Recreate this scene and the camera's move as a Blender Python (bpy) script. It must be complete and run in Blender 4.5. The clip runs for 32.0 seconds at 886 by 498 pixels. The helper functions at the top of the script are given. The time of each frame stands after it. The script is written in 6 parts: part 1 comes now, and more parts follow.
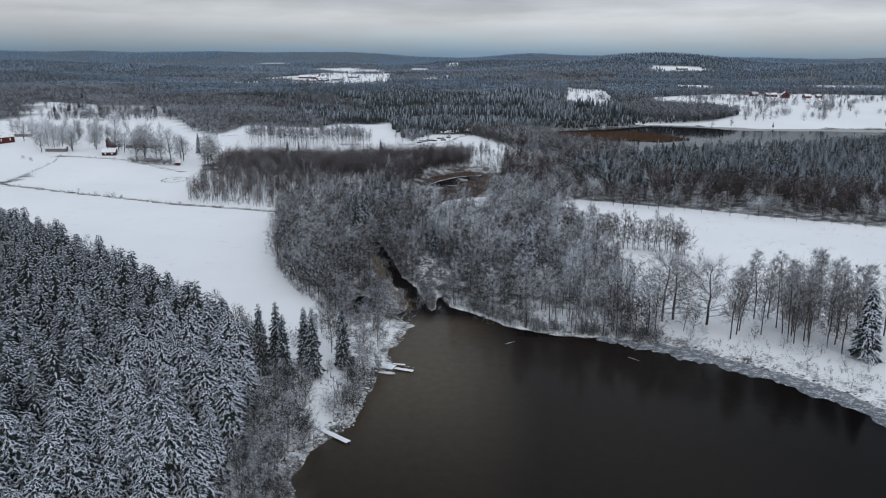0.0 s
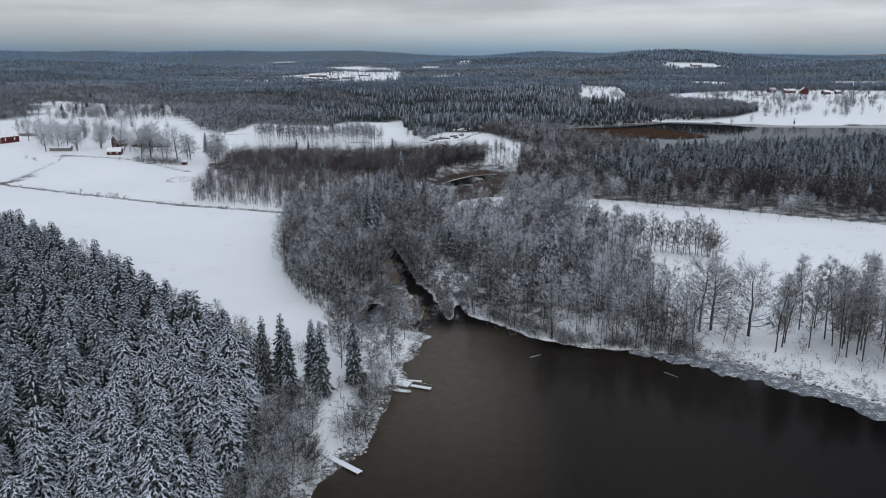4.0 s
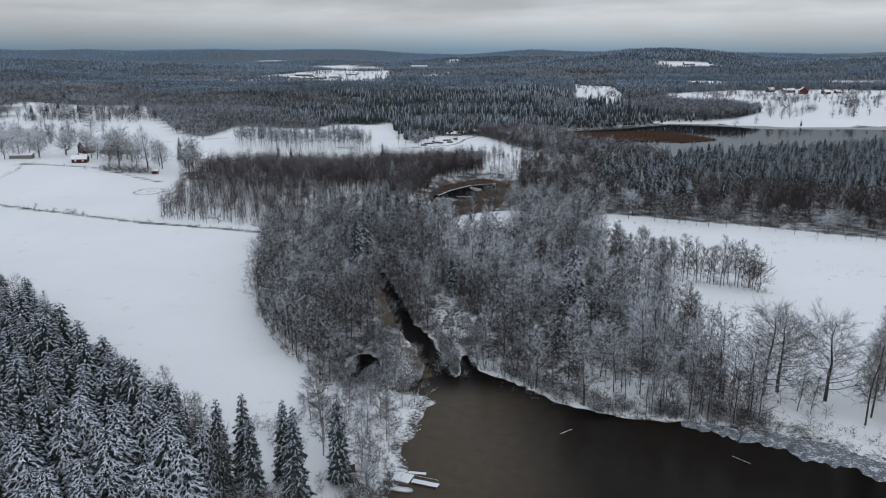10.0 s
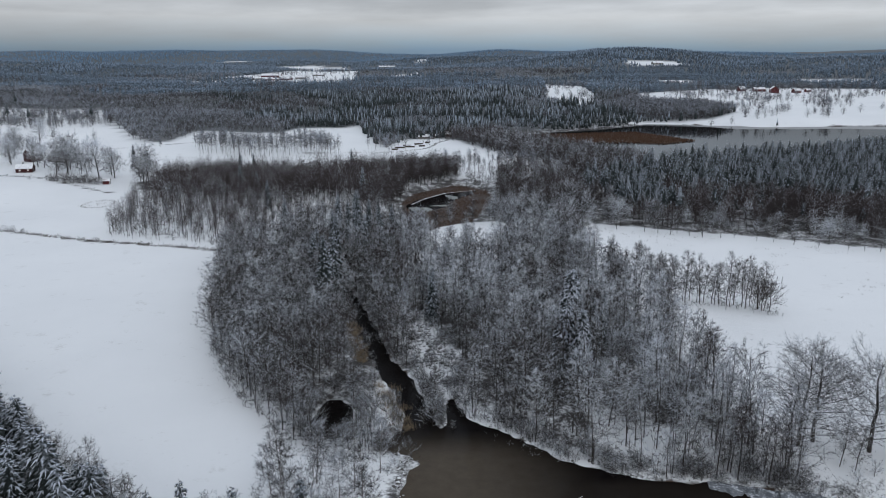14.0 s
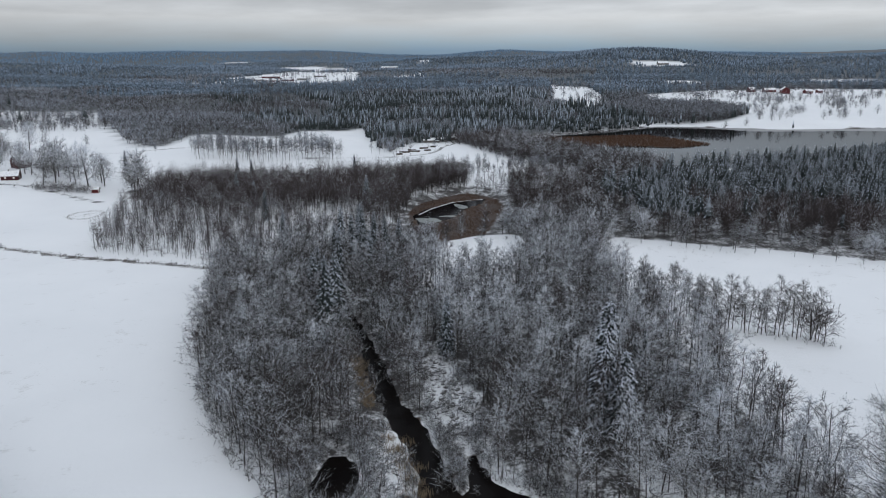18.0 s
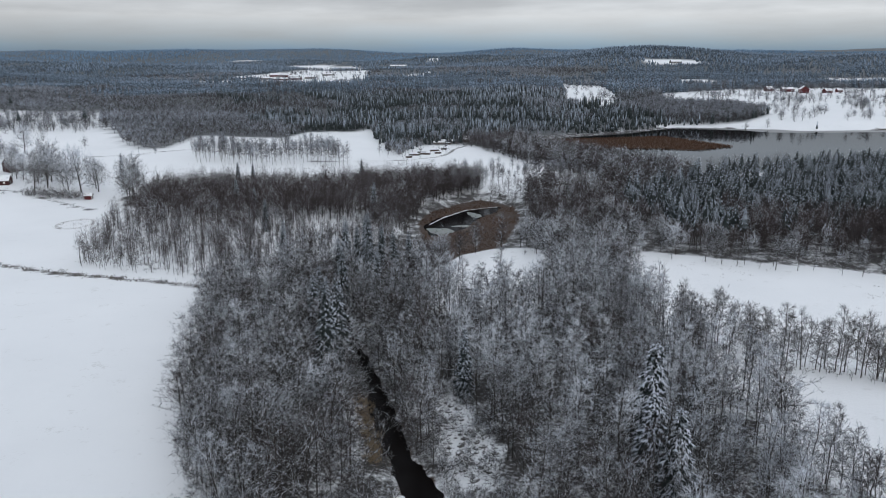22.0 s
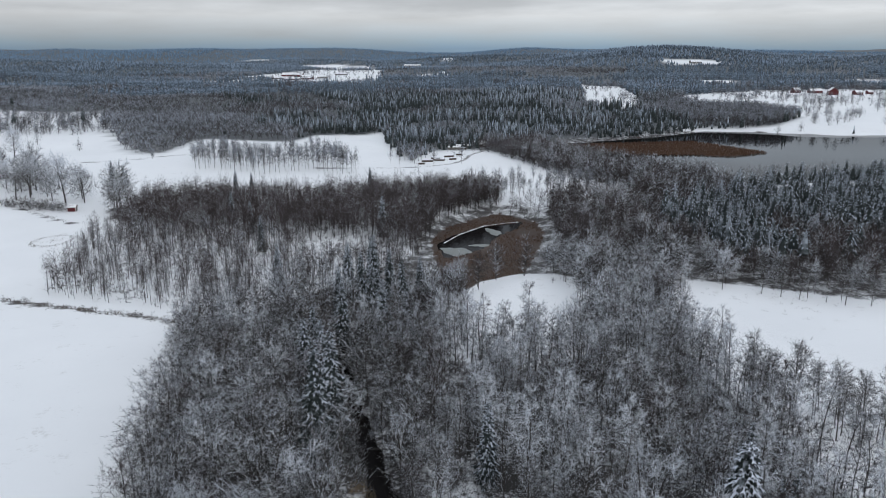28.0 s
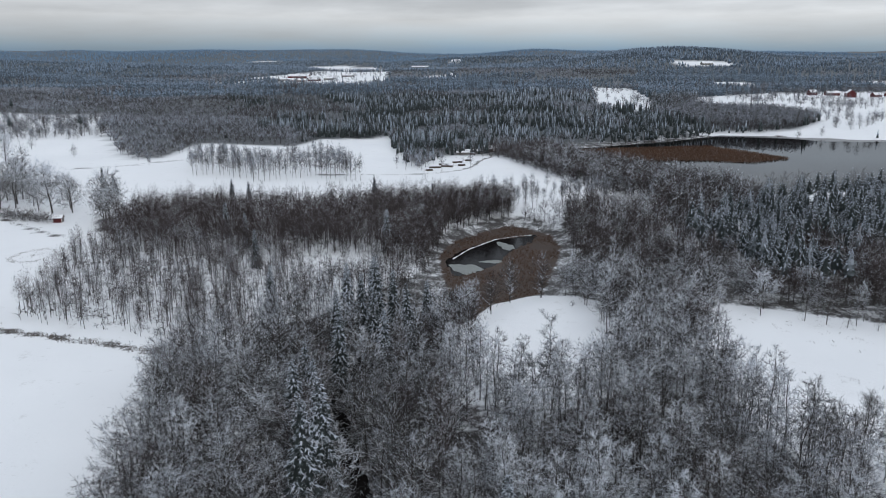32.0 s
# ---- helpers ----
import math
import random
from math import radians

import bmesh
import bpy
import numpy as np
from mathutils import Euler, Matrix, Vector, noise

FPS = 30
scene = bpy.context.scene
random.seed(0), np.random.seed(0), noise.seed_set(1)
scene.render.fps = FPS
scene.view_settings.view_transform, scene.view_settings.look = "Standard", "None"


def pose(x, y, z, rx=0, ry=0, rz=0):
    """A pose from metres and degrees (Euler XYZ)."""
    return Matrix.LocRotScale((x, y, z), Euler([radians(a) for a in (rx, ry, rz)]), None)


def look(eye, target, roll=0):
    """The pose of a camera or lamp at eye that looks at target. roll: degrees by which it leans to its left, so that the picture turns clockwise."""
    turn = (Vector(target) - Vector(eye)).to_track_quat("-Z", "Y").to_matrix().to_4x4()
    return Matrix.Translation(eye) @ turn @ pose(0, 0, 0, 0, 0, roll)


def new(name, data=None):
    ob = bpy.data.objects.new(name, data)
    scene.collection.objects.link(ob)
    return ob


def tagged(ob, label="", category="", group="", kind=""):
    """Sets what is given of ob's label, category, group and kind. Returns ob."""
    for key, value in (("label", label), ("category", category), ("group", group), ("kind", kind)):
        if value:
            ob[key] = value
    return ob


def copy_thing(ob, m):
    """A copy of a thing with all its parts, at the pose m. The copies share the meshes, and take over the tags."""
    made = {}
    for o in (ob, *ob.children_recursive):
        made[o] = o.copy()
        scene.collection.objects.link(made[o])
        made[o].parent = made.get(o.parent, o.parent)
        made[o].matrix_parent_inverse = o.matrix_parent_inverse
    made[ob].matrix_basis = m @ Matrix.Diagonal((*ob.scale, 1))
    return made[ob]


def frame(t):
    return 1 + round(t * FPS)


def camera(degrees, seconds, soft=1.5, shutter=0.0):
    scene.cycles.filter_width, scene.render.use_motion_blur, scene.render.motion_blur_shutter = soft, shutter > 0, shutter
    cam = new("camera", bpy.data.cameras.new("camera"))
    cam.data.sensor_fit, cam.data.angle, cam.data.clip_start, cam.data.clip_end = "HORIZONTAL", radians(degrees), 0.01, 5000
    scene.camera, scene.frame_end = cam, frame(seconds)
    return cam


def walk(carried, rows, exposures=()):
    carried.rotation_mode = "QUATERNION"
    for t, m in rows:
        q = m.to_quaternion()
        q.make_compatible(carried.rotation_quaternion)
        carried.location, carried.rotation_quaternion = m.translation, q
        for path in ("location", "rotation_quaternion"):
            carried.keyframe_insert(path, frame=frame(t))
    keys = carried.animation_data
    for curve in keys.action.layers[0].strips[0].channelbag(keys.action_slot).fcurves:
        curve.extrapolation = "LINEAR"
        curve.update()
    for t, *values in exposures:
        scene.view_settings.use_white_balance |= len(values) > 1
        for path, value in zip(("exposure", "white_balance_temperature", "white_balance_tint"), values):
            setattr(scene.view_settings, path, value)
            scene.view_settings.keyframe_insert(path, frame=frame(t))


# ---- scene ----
cam = camera(60.0, 32.0, soft=1.0)
PATH = [
    (0, (3.792, -9.252, 78.796), (3.716, -7.315, 78.306), 0.4),
    (0.5, (3.324, -7.747, 78.222), (3.244, -5.81, 77.731), 0.4),
    (1, (2.934, -6.081, 77.545), (2.849, -4.144, 77.054), 0.4),
    (1.5, (2.683, -4.3, 76.898), (2.593, -2.363, 76.406), 0.3),
    (2, (2.369, -2.54, 76.337), (2.276, -0.604, 75.843), 0.3),
    (2.5, (2.183, -0.565, 76.154), (2.084, 1.37, 75.659), 0.2),
    (3, (1.865, 1.77, 76.286), (1.762, 3.705, 75.791), 0.1),
    (3.5, (1.4, 4.49, 76.261), (1.294, 6.425, 75.768), 0.1),
    (5.5, (-0.339, 16.822, 77.309), (-0.432, 18.757, 76.812), 0.1),
    (6, (-0.9, 20.27, 77.388), (-0.994, 22.205, 76.891), 0.1),
    (6.5, (-1.433, 23.761, 77.478), (-1.514, 25.696, 76.98), 0.1),
    (7, (-1.877, 27.472, 77.431), (-1.956, 29.408, 76.932), 0.1),
    (7.5, (-2.348, 31.236, 77.32), (-2.425, 33.171, 76.821), 0.1),
    (8, (-2.983, 34.943, 77.24), (-3.055, 36.879, 76.741), 0.1),
    (8.5, (-3.62, 38.538, 77.106), (-3.695, 40.473, 76.608), 0.1),
    (9, (-4.113, 42.074, 76.91), (-4.192, 44.01, 76.411), 0.1),
    (9.5, (-4.762, 45.389, 76.812), (-4.844, 47.325, 76.314), 0.2),
    (10, (-5.212, 48.794, 76.677), (-5.286, 50.729, 76.18), 0.1),
    (10.5, (-5.537, 52.302, 76.431), (-5.612, 54.238, 75.935), 0.1),
    (11, (-6.021, 55.809, 76.454), (-6.085, 57.745, 75.957), 0.0),
    (11.5, (-6.518, 58.973, 76.433), (-6.584, 60.909, 75.937), 0.1),
    (12, (-6.886, 62.316, 76.456), (-6.926, 64.253, 75.959), -0.1),
    (12.5, (-7.324, 65.676, 76.453), (-7.367, 67.612, 75.955), -0.0),
    (13, (-7.703, 68.788, 76.424), (-7.721, 70.725, 75.926), -0.1),
    (13.5, (-8.216, 72.054, 76.447), (-8.219, 73.991, 75.95), -0.1),
    (14, (-8.605, 75.302, 76.54), (-8.601, 77.239, 76.043), -0.1),
    (14.5, (-9.005, 78.582, 76.558), (-8.988, 80.519, 76.061), -0.2),
    (16.5, (-10.401, 90.797, 76.719), (-10.395, 92.734, 76.223), -0.2),
    (17, (-10.795, 93.828, 76.571), (-10.792, 95.766, 76.075), -0.2),
    (17.5, (-11.324, 96.972, 76.581), (-11.323, 98.91, 76.085), -0.2),
    (18, (-12.063, 100.254, 76.544), (-12.064, 102.192, 76.048), -0.2),
    (18.5, (-12.154, 103.039, 76.715), (-12.158, 104.977, 76.22), -0.2),
    (19, (-12.226, 105.898, 76.899), (-12.234, 107.835, 76.402), -0.2),
    (19.5, (-12.582, 108.729, 76.927), (-12.592, 110.666, 76.43), -0.2),
    (20, (-12.927, 111.802, 76.959), (-12.939, 113.739, 76.462), -0.2),
    (20.5, (-13.2, 114.965, 76.83), (-13.215, 116.902, 76.332), -0.1),
    (21, (-13.384, 118.197, 76.728), (-13.402, 120.134, 76.229), -0.2),
    (21.5, (-13.64, 121.475, 76.675), (-13.66, 123.412, 76.176), -0.2),
    (22, (-13.905, 124.721, 76.757), (-13.928, 126.657, 76.257), -0.2),
    (22.5, (-14.148, 127.989, 76.776), (-14.174, 129.926, 76.275), -0.2),
    (23, (-14.176, 130.764, 76.743), (-14.205, 132.701, 76.243), -0.2),
    (23.5, (-14.227, 133.55, 76.725), (-14.26, 135.486, 76.224), -0.2),
    (24, (-14.411, 136.637, 76.799), (-14.447, 138.573, 76.298), -0.2),
    (24.5, (-14.598, 139.772, 76.853), (-14.636, 141.708, 76.351), -0.2),
    (25, (-14.789, 142.923, 76.871), (-14.829, 144.859, 76.37), -0.2),
    (25.5, (-14.954, 146.064, 76.893), (-14.996, 148.0, 76.391), -0.1),
    (27.5, (-15.203, 158.0, 76.768), (-15.258, 159.936, 76.267), -0.1),
    (28, (-15.379, 160.989, 76.624), (-15.436, 162.924, 76.123), -0.1),
    (28.5, (-15.646, 163.918, 76.479), (-15.705, 165.853, 75.98), -0.1),
    (29, (-15.902, 166.89, 76.345), (-15.963, 168.826, 75.847), -0.1),
    (29.5, (-16.017, 169.694, 76.217), (-16.08, 171.63, 75.72), -0.1),
    (30, (-15.964, 172.574, 76.214), (-16.031, 174.51, 75.717), -0.1),
    (30.5, (-16.059, 175.422, 76.251), (-16.128, 177.358, 75.754), -0.1),
    (31, (-16.226, 178.177, 76.244), (-16.297, 180.113, 75.748), -0.1),
    (31.5, (-16.388, 181.027, 76.335), (-16.461, 182.964, 75.839), -0.1),
    (32, (-16.643, 183.909, 76.595), (-16.719, 185.845, 76.097), -0.1),
]
walk(cam, [(t, look(eye, target, roll)) for t, eye, target, roll in PATH],
     exposures=((0, -0.02, 6440, 10), (6, -0.02, 6440, 10), (9, -0.07, 6440, 10), (12, -0.12, 6440, 10), (14.5, -0.10, 6450, 10), (17, -0.03, 6510, 10), (20, 0.03, 6540, 10), (25, 0.08, 6550, 10), (32, 0.12, 6530, 10)))

# ---- light ----
world = bpy.data.worlds.new("winter_sky")
scene.world = world
world.use_nodes = True
SUN_EL, SUN_AZ = radians(24), radians(200)


def build_sky():
    nt = world.node_tree
    nt.nodes.clear()
    N = nt.nodes.new
    out, bg = N("ShaderNodeOutputWorld"), N("ShaderNodeBackground")
    sky = N("ShaderNodeTexSky")
    sky.sky_type, sky.sun_disc = "NISHITA", False
    sky.sun_elevation, sky.sun_rotation = SUN_EL, SUN_AZ
    gain = N("ShaderNodeMix")
    gain.data_type, gain.blend_type = "RGBA", "MULTIPLY"
    gain.inputs["Factor"].default_value = 1.0
    gain.inputs["B"].default_value = (0.09, 0.09, 0.09, 1)
    nt.links.new(sky.outputs["Color"], gain.inputs["A"])
    co, sep = N("ShaderNodeTexCoord"), N("ShaderNodeSeparateXYZ")
    nt.links.new(co.outputs["Generated"], sep.inputs[0])
    # the height of the cloud sheet over the horizon
    ramp = N("ShaderNodeValToRGB")
    mp = N("ShaderNodeMapRange")
    mp.inputs["From Min"].default_value, mp.inputs["From Max"].default_value = -0.01, 0.16
    nt.links.new(sep.outputs["Z"], mp.inputs["Value"])
    stretch = N("ShaderNodeMapping")
    stretch.inputs["Scale"].default_value = (2.2, 2.2, 15.0)
    nt.links.new(co.outputs["Generated"], stretch.inputs["Vector"])
    streak = N("ShaderNodeTexNoise")
    streak.inputs["Scale"].default_value, streak.inputs["Detail"].default_value = 1.6, 6.0
    streak.inputs["Roughness"].default_value = 0.55
    nt.links.new(stretch.outputs[0], streak.inputs["Vector"])
    wob = N("ShaderNodeMath")
    wob.operation = "MULTIPLY_ADD"
    nt.links.new(streak.outputs["Fac"], wob.inputs[0])
    wob.inputs[1].default_value = 0.20
    add = N("ShaderNodeMath")
    add.operation = "ADD"
    nt.links.new(mp.outputs["Result"], wob.inputs[2])
    add.inputs[1].default_value = -0.10
    nt.links.new(wob.outputs[0], add.inputs[0])
    nt.links.new(add.outputs[0], ramp.inputs["Fac"])
    cr = ramp.color_ramp
    cr.elements[0].position, cr.elements[0].color = 0.0, (0.22, 0.31, 0.42, 1)
    cr.elements[1].position, cr.elements[1].color = 1.0, (0.76, 0.84, 0.95, 1)
    for p, c in ((0.07, (0.22, 0.33, 0.45)), (0.125, (0.33, 0.43, 0.52)), (0.19, (0.48, 0.54, 0.60)), (0.30, (0.68, 0.71, 0.75)), (0.45, (0.56, 0.59, 0.64)), (0.58, (0.42, 0.46, 0.52)), (0.75, (0.60, 0.68, 0.78))):
        e = cr.elements.new(p)
        e.color = (*c, 1)
    # darker undersides of the clouds
    dark = N("ShaderNodeMapRange")
    dark.inputs["From Min"].default_value, dark.inputs["From Max"].default_value = 0.35, 0.65
    dark.inputs["To Min"].default_value, dark.inputs["To Max"].default_value = 1.12, 0.8
    nt.links.new(streak.outputs["Fac"], dark.inputs["Value"])
    cl = N("ShaderNodeMix")
    cl.data_type, cl.blend_type = "RGBA", "MULTIPLY"
    cl.inputs["Factor"].default_value = 1.0
    nt.links.new(ramp.outputs["Color"], cl.inputs["A"])
    nt.links.new(dark.outputs["Result"], cl.inputs["B"])
    # the cloud sheet is thicker towards the west
    west = N("ShaderNodeMapRange")
    west.inputs["From Min"].default_value, west.inputs["From Max"].default_value = -0.45, 0.15
    west.inputs["To Min"].default_value, west.inputs["To Max"].default_value = 0.80, 1.0
    nt.links.new(sep.outputs["X"], west.inputs["Value"])
    thick = N("ShaderNodeMix")
    thick.data_type, thick.blend_type = "RGBA", "MULTIPLY"
    thick.inputs["Factor"].default_value = 1.0
    nt.links.new(cl.outputs["Result"], thick.inputs["A"])
    nt.links.new(west.outputs["Result"], thick.inputs["B"])
    cl = thick
    mix = N("ShaderNodeMix")
    mix.data_type = "RGBA"
    mix.inputs["Factor"].default_value = 0.93
    nt.links.new(gain.outputs["Result"], mix.inputs["A"])
    nt.links.new(cl.outputs["Result"], mix.inputs["B"])
    nt.links.new(mix.outputs["Result"], bg.inputs["Color"])
    bg.inputs["Strength"].default_value = 1.0
    nt.links.new(bg.outputs[0], out.inputs["Surface"])


build_sky()
sun = new("sun", bpy.data.lights.new("sun", "SUN"))
sun.data.energy, sun.data.angle, sun.data.color = 0.7, radians(25), (1.0, 0.98, 0.95)
sun.matrix_world = look((60, -150, 75), (0, 0, 0))


# ---- materials ----
def material(name, rough=0.8):
    m = bpy.data.materials.new(name)
    m.use_nodes = True
    nt = m.node_tree
    b = nt.nodes["Principled BSDF"]
    b.inputs["Roughness"].default_value = rough
    return m, nt, b


def node(nt, kind, **values):
    n = nt.nodes.new(kind)
    for key, value in values.items():
        n.inputs[key.replace("_", " ")].default_value = value
    return n


def noise_fac(nt, scale, detail=4.0, rough=0.55, coord="Object"):
    co = nt.nodes.new("ShaderNodeTexCoord")
    n = node(nt, "ShaderNodeTexNoise", Scale=scale, Detail=detail, Roughness=rough)
    nt.links.new(co.outputs[coord], n.inputs["Vector"])
    return n.outputs["Fac"]


def world_noise(nt, scale, detail=4.0, rough=0.55):
    g = nt.nodes.new("ShaderNodeNewGeometry")
    n = node(nt, "ShaderNodeTexNoise", Scale=scale, Detail=detail, Roughness=rough)
    nt.links.new(g.outputs["Position"], n.inputs["Vector"])
    return n.outputs["Fac"]


def ranged(nt, value, a, b, lo=0.0, hi=1.0):
    n = node(nt, "ShaderNodeMapRange", From_Min=a, From_Max=b, To_Min=lo, To_Max=hi)
    nt.links.new(value, n.inputs["Value"])
    return n.outputs["Result"]


def arith(nt, op, a, b):
    n = nt.nodes.new("ShaderNodeMath")
    n.operation = op
    for i, v in enumerate((a, b)):
        if isinstance(v, (int, float)):
            n.inputs[i].default_value = v
        else:
            nt.links.new(v, n.inputs[i])
    return n.outputs[0]


def blend(nt, fac, a, b):
    n = nt.nodes.new("ShaderNodeMix")
    n.data_type = "RGBA"
    if isinstance(fac, (int, float)):
        n.inputs["Factor"].default_value = fac
    else:
        nt.links.new(fac, n.inputs["Factor"])
    for key, v in (("A", a), ("B", b)):
        if isinstance(v, tuple):
            n.inputs[key].default_value = (*v, 1)
        else:
            nt.links.new(v, n.inputs[key])
    return n.outputs["Result"]


def bump(nt, b, height, strength, distance):
    n = node(nt, "ShaderNodeBump", Strength=strength, Distance=distance)
    nt.links.new(height, n.inputs["Height"])
    nt.links.new(n.outputs[0], b.inputs["Normal"])


def normal_z(nt):
    g = nt.nodes.new("ShaderNodeNewGeometry")
    s = nt.nodes.new("ShaderNodeSeparateXYZ")
    nt.links.new(g.outputs["Normal"], s.inputs[0])
    return s.outputs["Z"]


def island(nt):
    return nt.nodes.new("ShaderNodeNewGeometry").outputs["Random Per Island"]


SNOW = (0.82, 0.826, 0.838)


def ground_material():
    m, nt, b = material("snowy_ground", 0.75)
    at = nt.nodes.new("ShaderNodeAttribute")
    at.attribute_name = "cover"
    sep = nt.nodes.new("ShaderNodeSeparateColor")
    nt.links.new(at.outputs["Color"], sep.inputs[0])
    broad = world_noise(nt, 0.018, 5)
    mid = world_noise(nt, 0.16, 5, 0.65)
    fine = world_noise(nt, 1.3, 4, 0.7)
    snow = blend(nt, ranged(nt, broad, 0.3, 0.7), (0.80, 0.806, 0.817), (0.86, 0.863, 0.870))
    # stubble and grass that pokes through
    tuft = ranged(nt, arith(nt, "ADD", mid, arith(nt, "MULTIPLY", fine, 0.55)), 0.90, 1.02)
    snow = blend(nt, arith(nt, "MULTIPLY", tuft, 0.22), snow, (0.30, 0.28, 0.24))
    # leaf litter and brush under the trees, darkened for the woods' own shade
    shaded_litter = blend(nt, fine, (0.016, 0.014, 0.013), (0.075, 0.068, 0.064))
    lfac = ranged(nt, arith(nt, "ADD", arith(nt, "MULTIPLY", sep.outputs["Red"], 0.325), arith(nt, "ADD", arith(nt, "MULTIPLY", mid, 0.55), arith(nt, "MULTIPLY", fine, 0.45))), 0.70, 0.84)
    col = blend(nt, lfac, snow, shaded_litter)
    # marsh and mud
    mud = blend(nt, mid, (0.020, 0.011, 0.007), (0.070, 0.038, 0.021))
    col = blend(nt, ranged(nt, arith(nt, "ADD", sep.outputs["Green"], arith(nt, "MULTIPLY", mid, 0.9)), 0.98, 1.22), col, mud)
    # closed woods far off
    wood = blend(nt, mid, (0.030, 0.035, 0.036), (0.14, 0.15, 0.16))
    col = blend(nt, sep.outputs["Blue"], col, wood)
    nt.links.new(col, b.inputs["Base Color"])
    bump(nt, b, arith(nt, "ADD", mid, arith(nt, "MULTIPLY", fine, 0.4)), 0.35, 0.5)
    return m


def water_material(name="dark_lake_water", rough=0.11, swell=0.10):
    m, nt, b = material(name, rough)
    at = nt.nodes.new("ShaderNodeAttribute")
    at.attribute_name = "shallow"
    sep = nt.nodes.new("ShaderNodeSeparateColor")
    nt.links.new(at.outputs["Color"], sep.inputs[0])
    n = world_noise(nt, 0.05, 3)
    deep = blend(nt, n, (0.0030, 0.0024, 0.0026), (0.0062, 0.0050, 0.0051))
    bed = blend(nt, world_noise(nt, 0.4, 4, 0.7), (0.072, 0.057, 0.042), (0.124, 0.102, 0.078))
    col = blend(nt, sep.outputs["Red"], deep, bed)
    nt.links.new(col, b.inputs["Base Color"])
    b.inputs["IOR"].default_value = 1.33
    b.inputs["Specular IOR Level"].default_value = 0.04
    bump(nt, b, arith(nt, "ADD", world_noise(nt, 0.5, 3), arith(nt, "MULTIPLY", world_noise(nt, 3.0, 2), 0.3)), swell, 0.25)
    return m


def bark_material(name, dark, light):
    m, nt, b = material(name, 0.9)
    n = noise_fac(nt, 3.0, 5, 0.7)
    col = blend(nt, n, dark, light)
    snow = arith(nt, "MULTIPLY", ranged(nt, normal_z(nt), 0.25, 0.6), ranged(nt, noise_fac(nt, 1.7, 3), 0.35, 0.5))
    nt.links.new(blend(nt, snow, col, SNOW), b.inputs["Base Color"])
    bump(nt, b, n, 0.5, 0.03)
    return m


def twig_material(name, dark, light, frost, share):
    """Thin bare twigs; a share of them carries rime."""
    m, nt, b = material(name, 0.85)
    r = island(nt)
    col = blend(nt, r, dark, light)
    # tone also lightens the bare twigs up the crown, as painted shading
    tone = nt.nodes.new("ShaderNodeAttribute")
    tone.attribute_name = "tone"
    col = blend(nt, ranged(nt, tone.outputs["Fac"], 0.0, 1.0), col, light)
    patch = arith(nt, "ADD", arith(nt, "MULTIPLY", world_noise(nt, 0.13, 4, 0.6), 0.75), arith(nt, "MULTIPLY", tone.outputs["Fac"], 0.62))
    # whole sprays of twigs are white or bare together
    patch = arith(nt, "ADD", patch, arith(nt, "MULTIPLY", arith(nt, "SUBTRACT", world_noise(nt, 0.75, 3, 0.6), 0.5), 1.5))
    fac = ranged(nt, arith(nt, "ADD", arith(nt, "MULTIPLY", r, 0.5), patch), 1.33 - share, 1.50 - share)
    nt.links.new(blend(nt, fac, col, frost), b.inputs["Base Color"])
    return m


def bough_material():
    """Thicker boughs that carry a line of snow."""
    m, nt, b = material("snow_lined_boughs", 0.85)
    fac = ranged(nt, arith(nt, "ADD", arith(nt, "MULTIPLY", island(nt), 0.8), arith(nt, "MULTIPLY", world_noise(nt, 0.2, 3), 0.7)), 0.56, 0.78)
    nt.links.new(blend(nt, fac, (0.06, 0.052, 0.05), (0.62, 0.645, 0.69)), b.inputs["Base Color"])
    return m


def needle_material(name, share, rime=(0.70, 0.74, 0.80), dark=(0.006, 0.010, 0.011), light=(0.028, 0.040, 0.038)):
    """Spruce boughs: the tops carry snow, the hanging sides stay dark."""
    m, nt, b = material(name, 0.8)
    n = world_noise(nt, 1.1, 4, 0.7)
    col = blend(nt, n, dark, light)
    g = nt.nodes.new("ShaderNodeNewGeometry")
    z = nt.nodes.new("ShaderNodeSeparateXYZ")
    nt.links.new(g.outputs["Normal"], z.inputs[0])
    tone = nt.nodes.new("ShaderNodeAttribute")
    tone.attribute_name = "tone"
    n = arith(nt, "ADD", arith(nt, "MULTIPLY", n, 0.7), arith(nt, "MULTIPLY", tone.outputs["Fac"], 0.35))
    s = ranged(nt, arith(nt, "ADD", n, arith(nt, "MULTIPLY", island(nt), 0.4)), 0.95 - share, 1.2 - share)
    nt.links.new(blend(nt, arith(nt, "MULTIPLY", s, ranged(nt, z.outputs["Z"], 0.4, 0.8)), col, rime), b.inputs["Base Color"])
    return m


def plume_material(name, snow, thin):
    """Snow lying along spruce boughs, thin in places, so that needles show."""
    m, nt, b = material(name, 0.75)
    n = arith(nt, "ADD", arith(nt, "MULTIPLY", world_noise(nt, 2.2, 4, 0.75), 0.9), arith(nt, "MULTIPLY", island(nt), 0.35))
    tone = nt.nodes.new("ShaderNodeAttribute")
    tone.attribute_name = "tone"
    n = arith(nt, "ADD", n, arith(nt, "MULTIPLY", tone.outputs["Fac"], 0.25))
    nt.links.new(blend(nt, ranged(nt, n, thin, thin + 0.22), (0.035, 0.045, 0.045), snow), b.inputs["Base Color"])
    return m


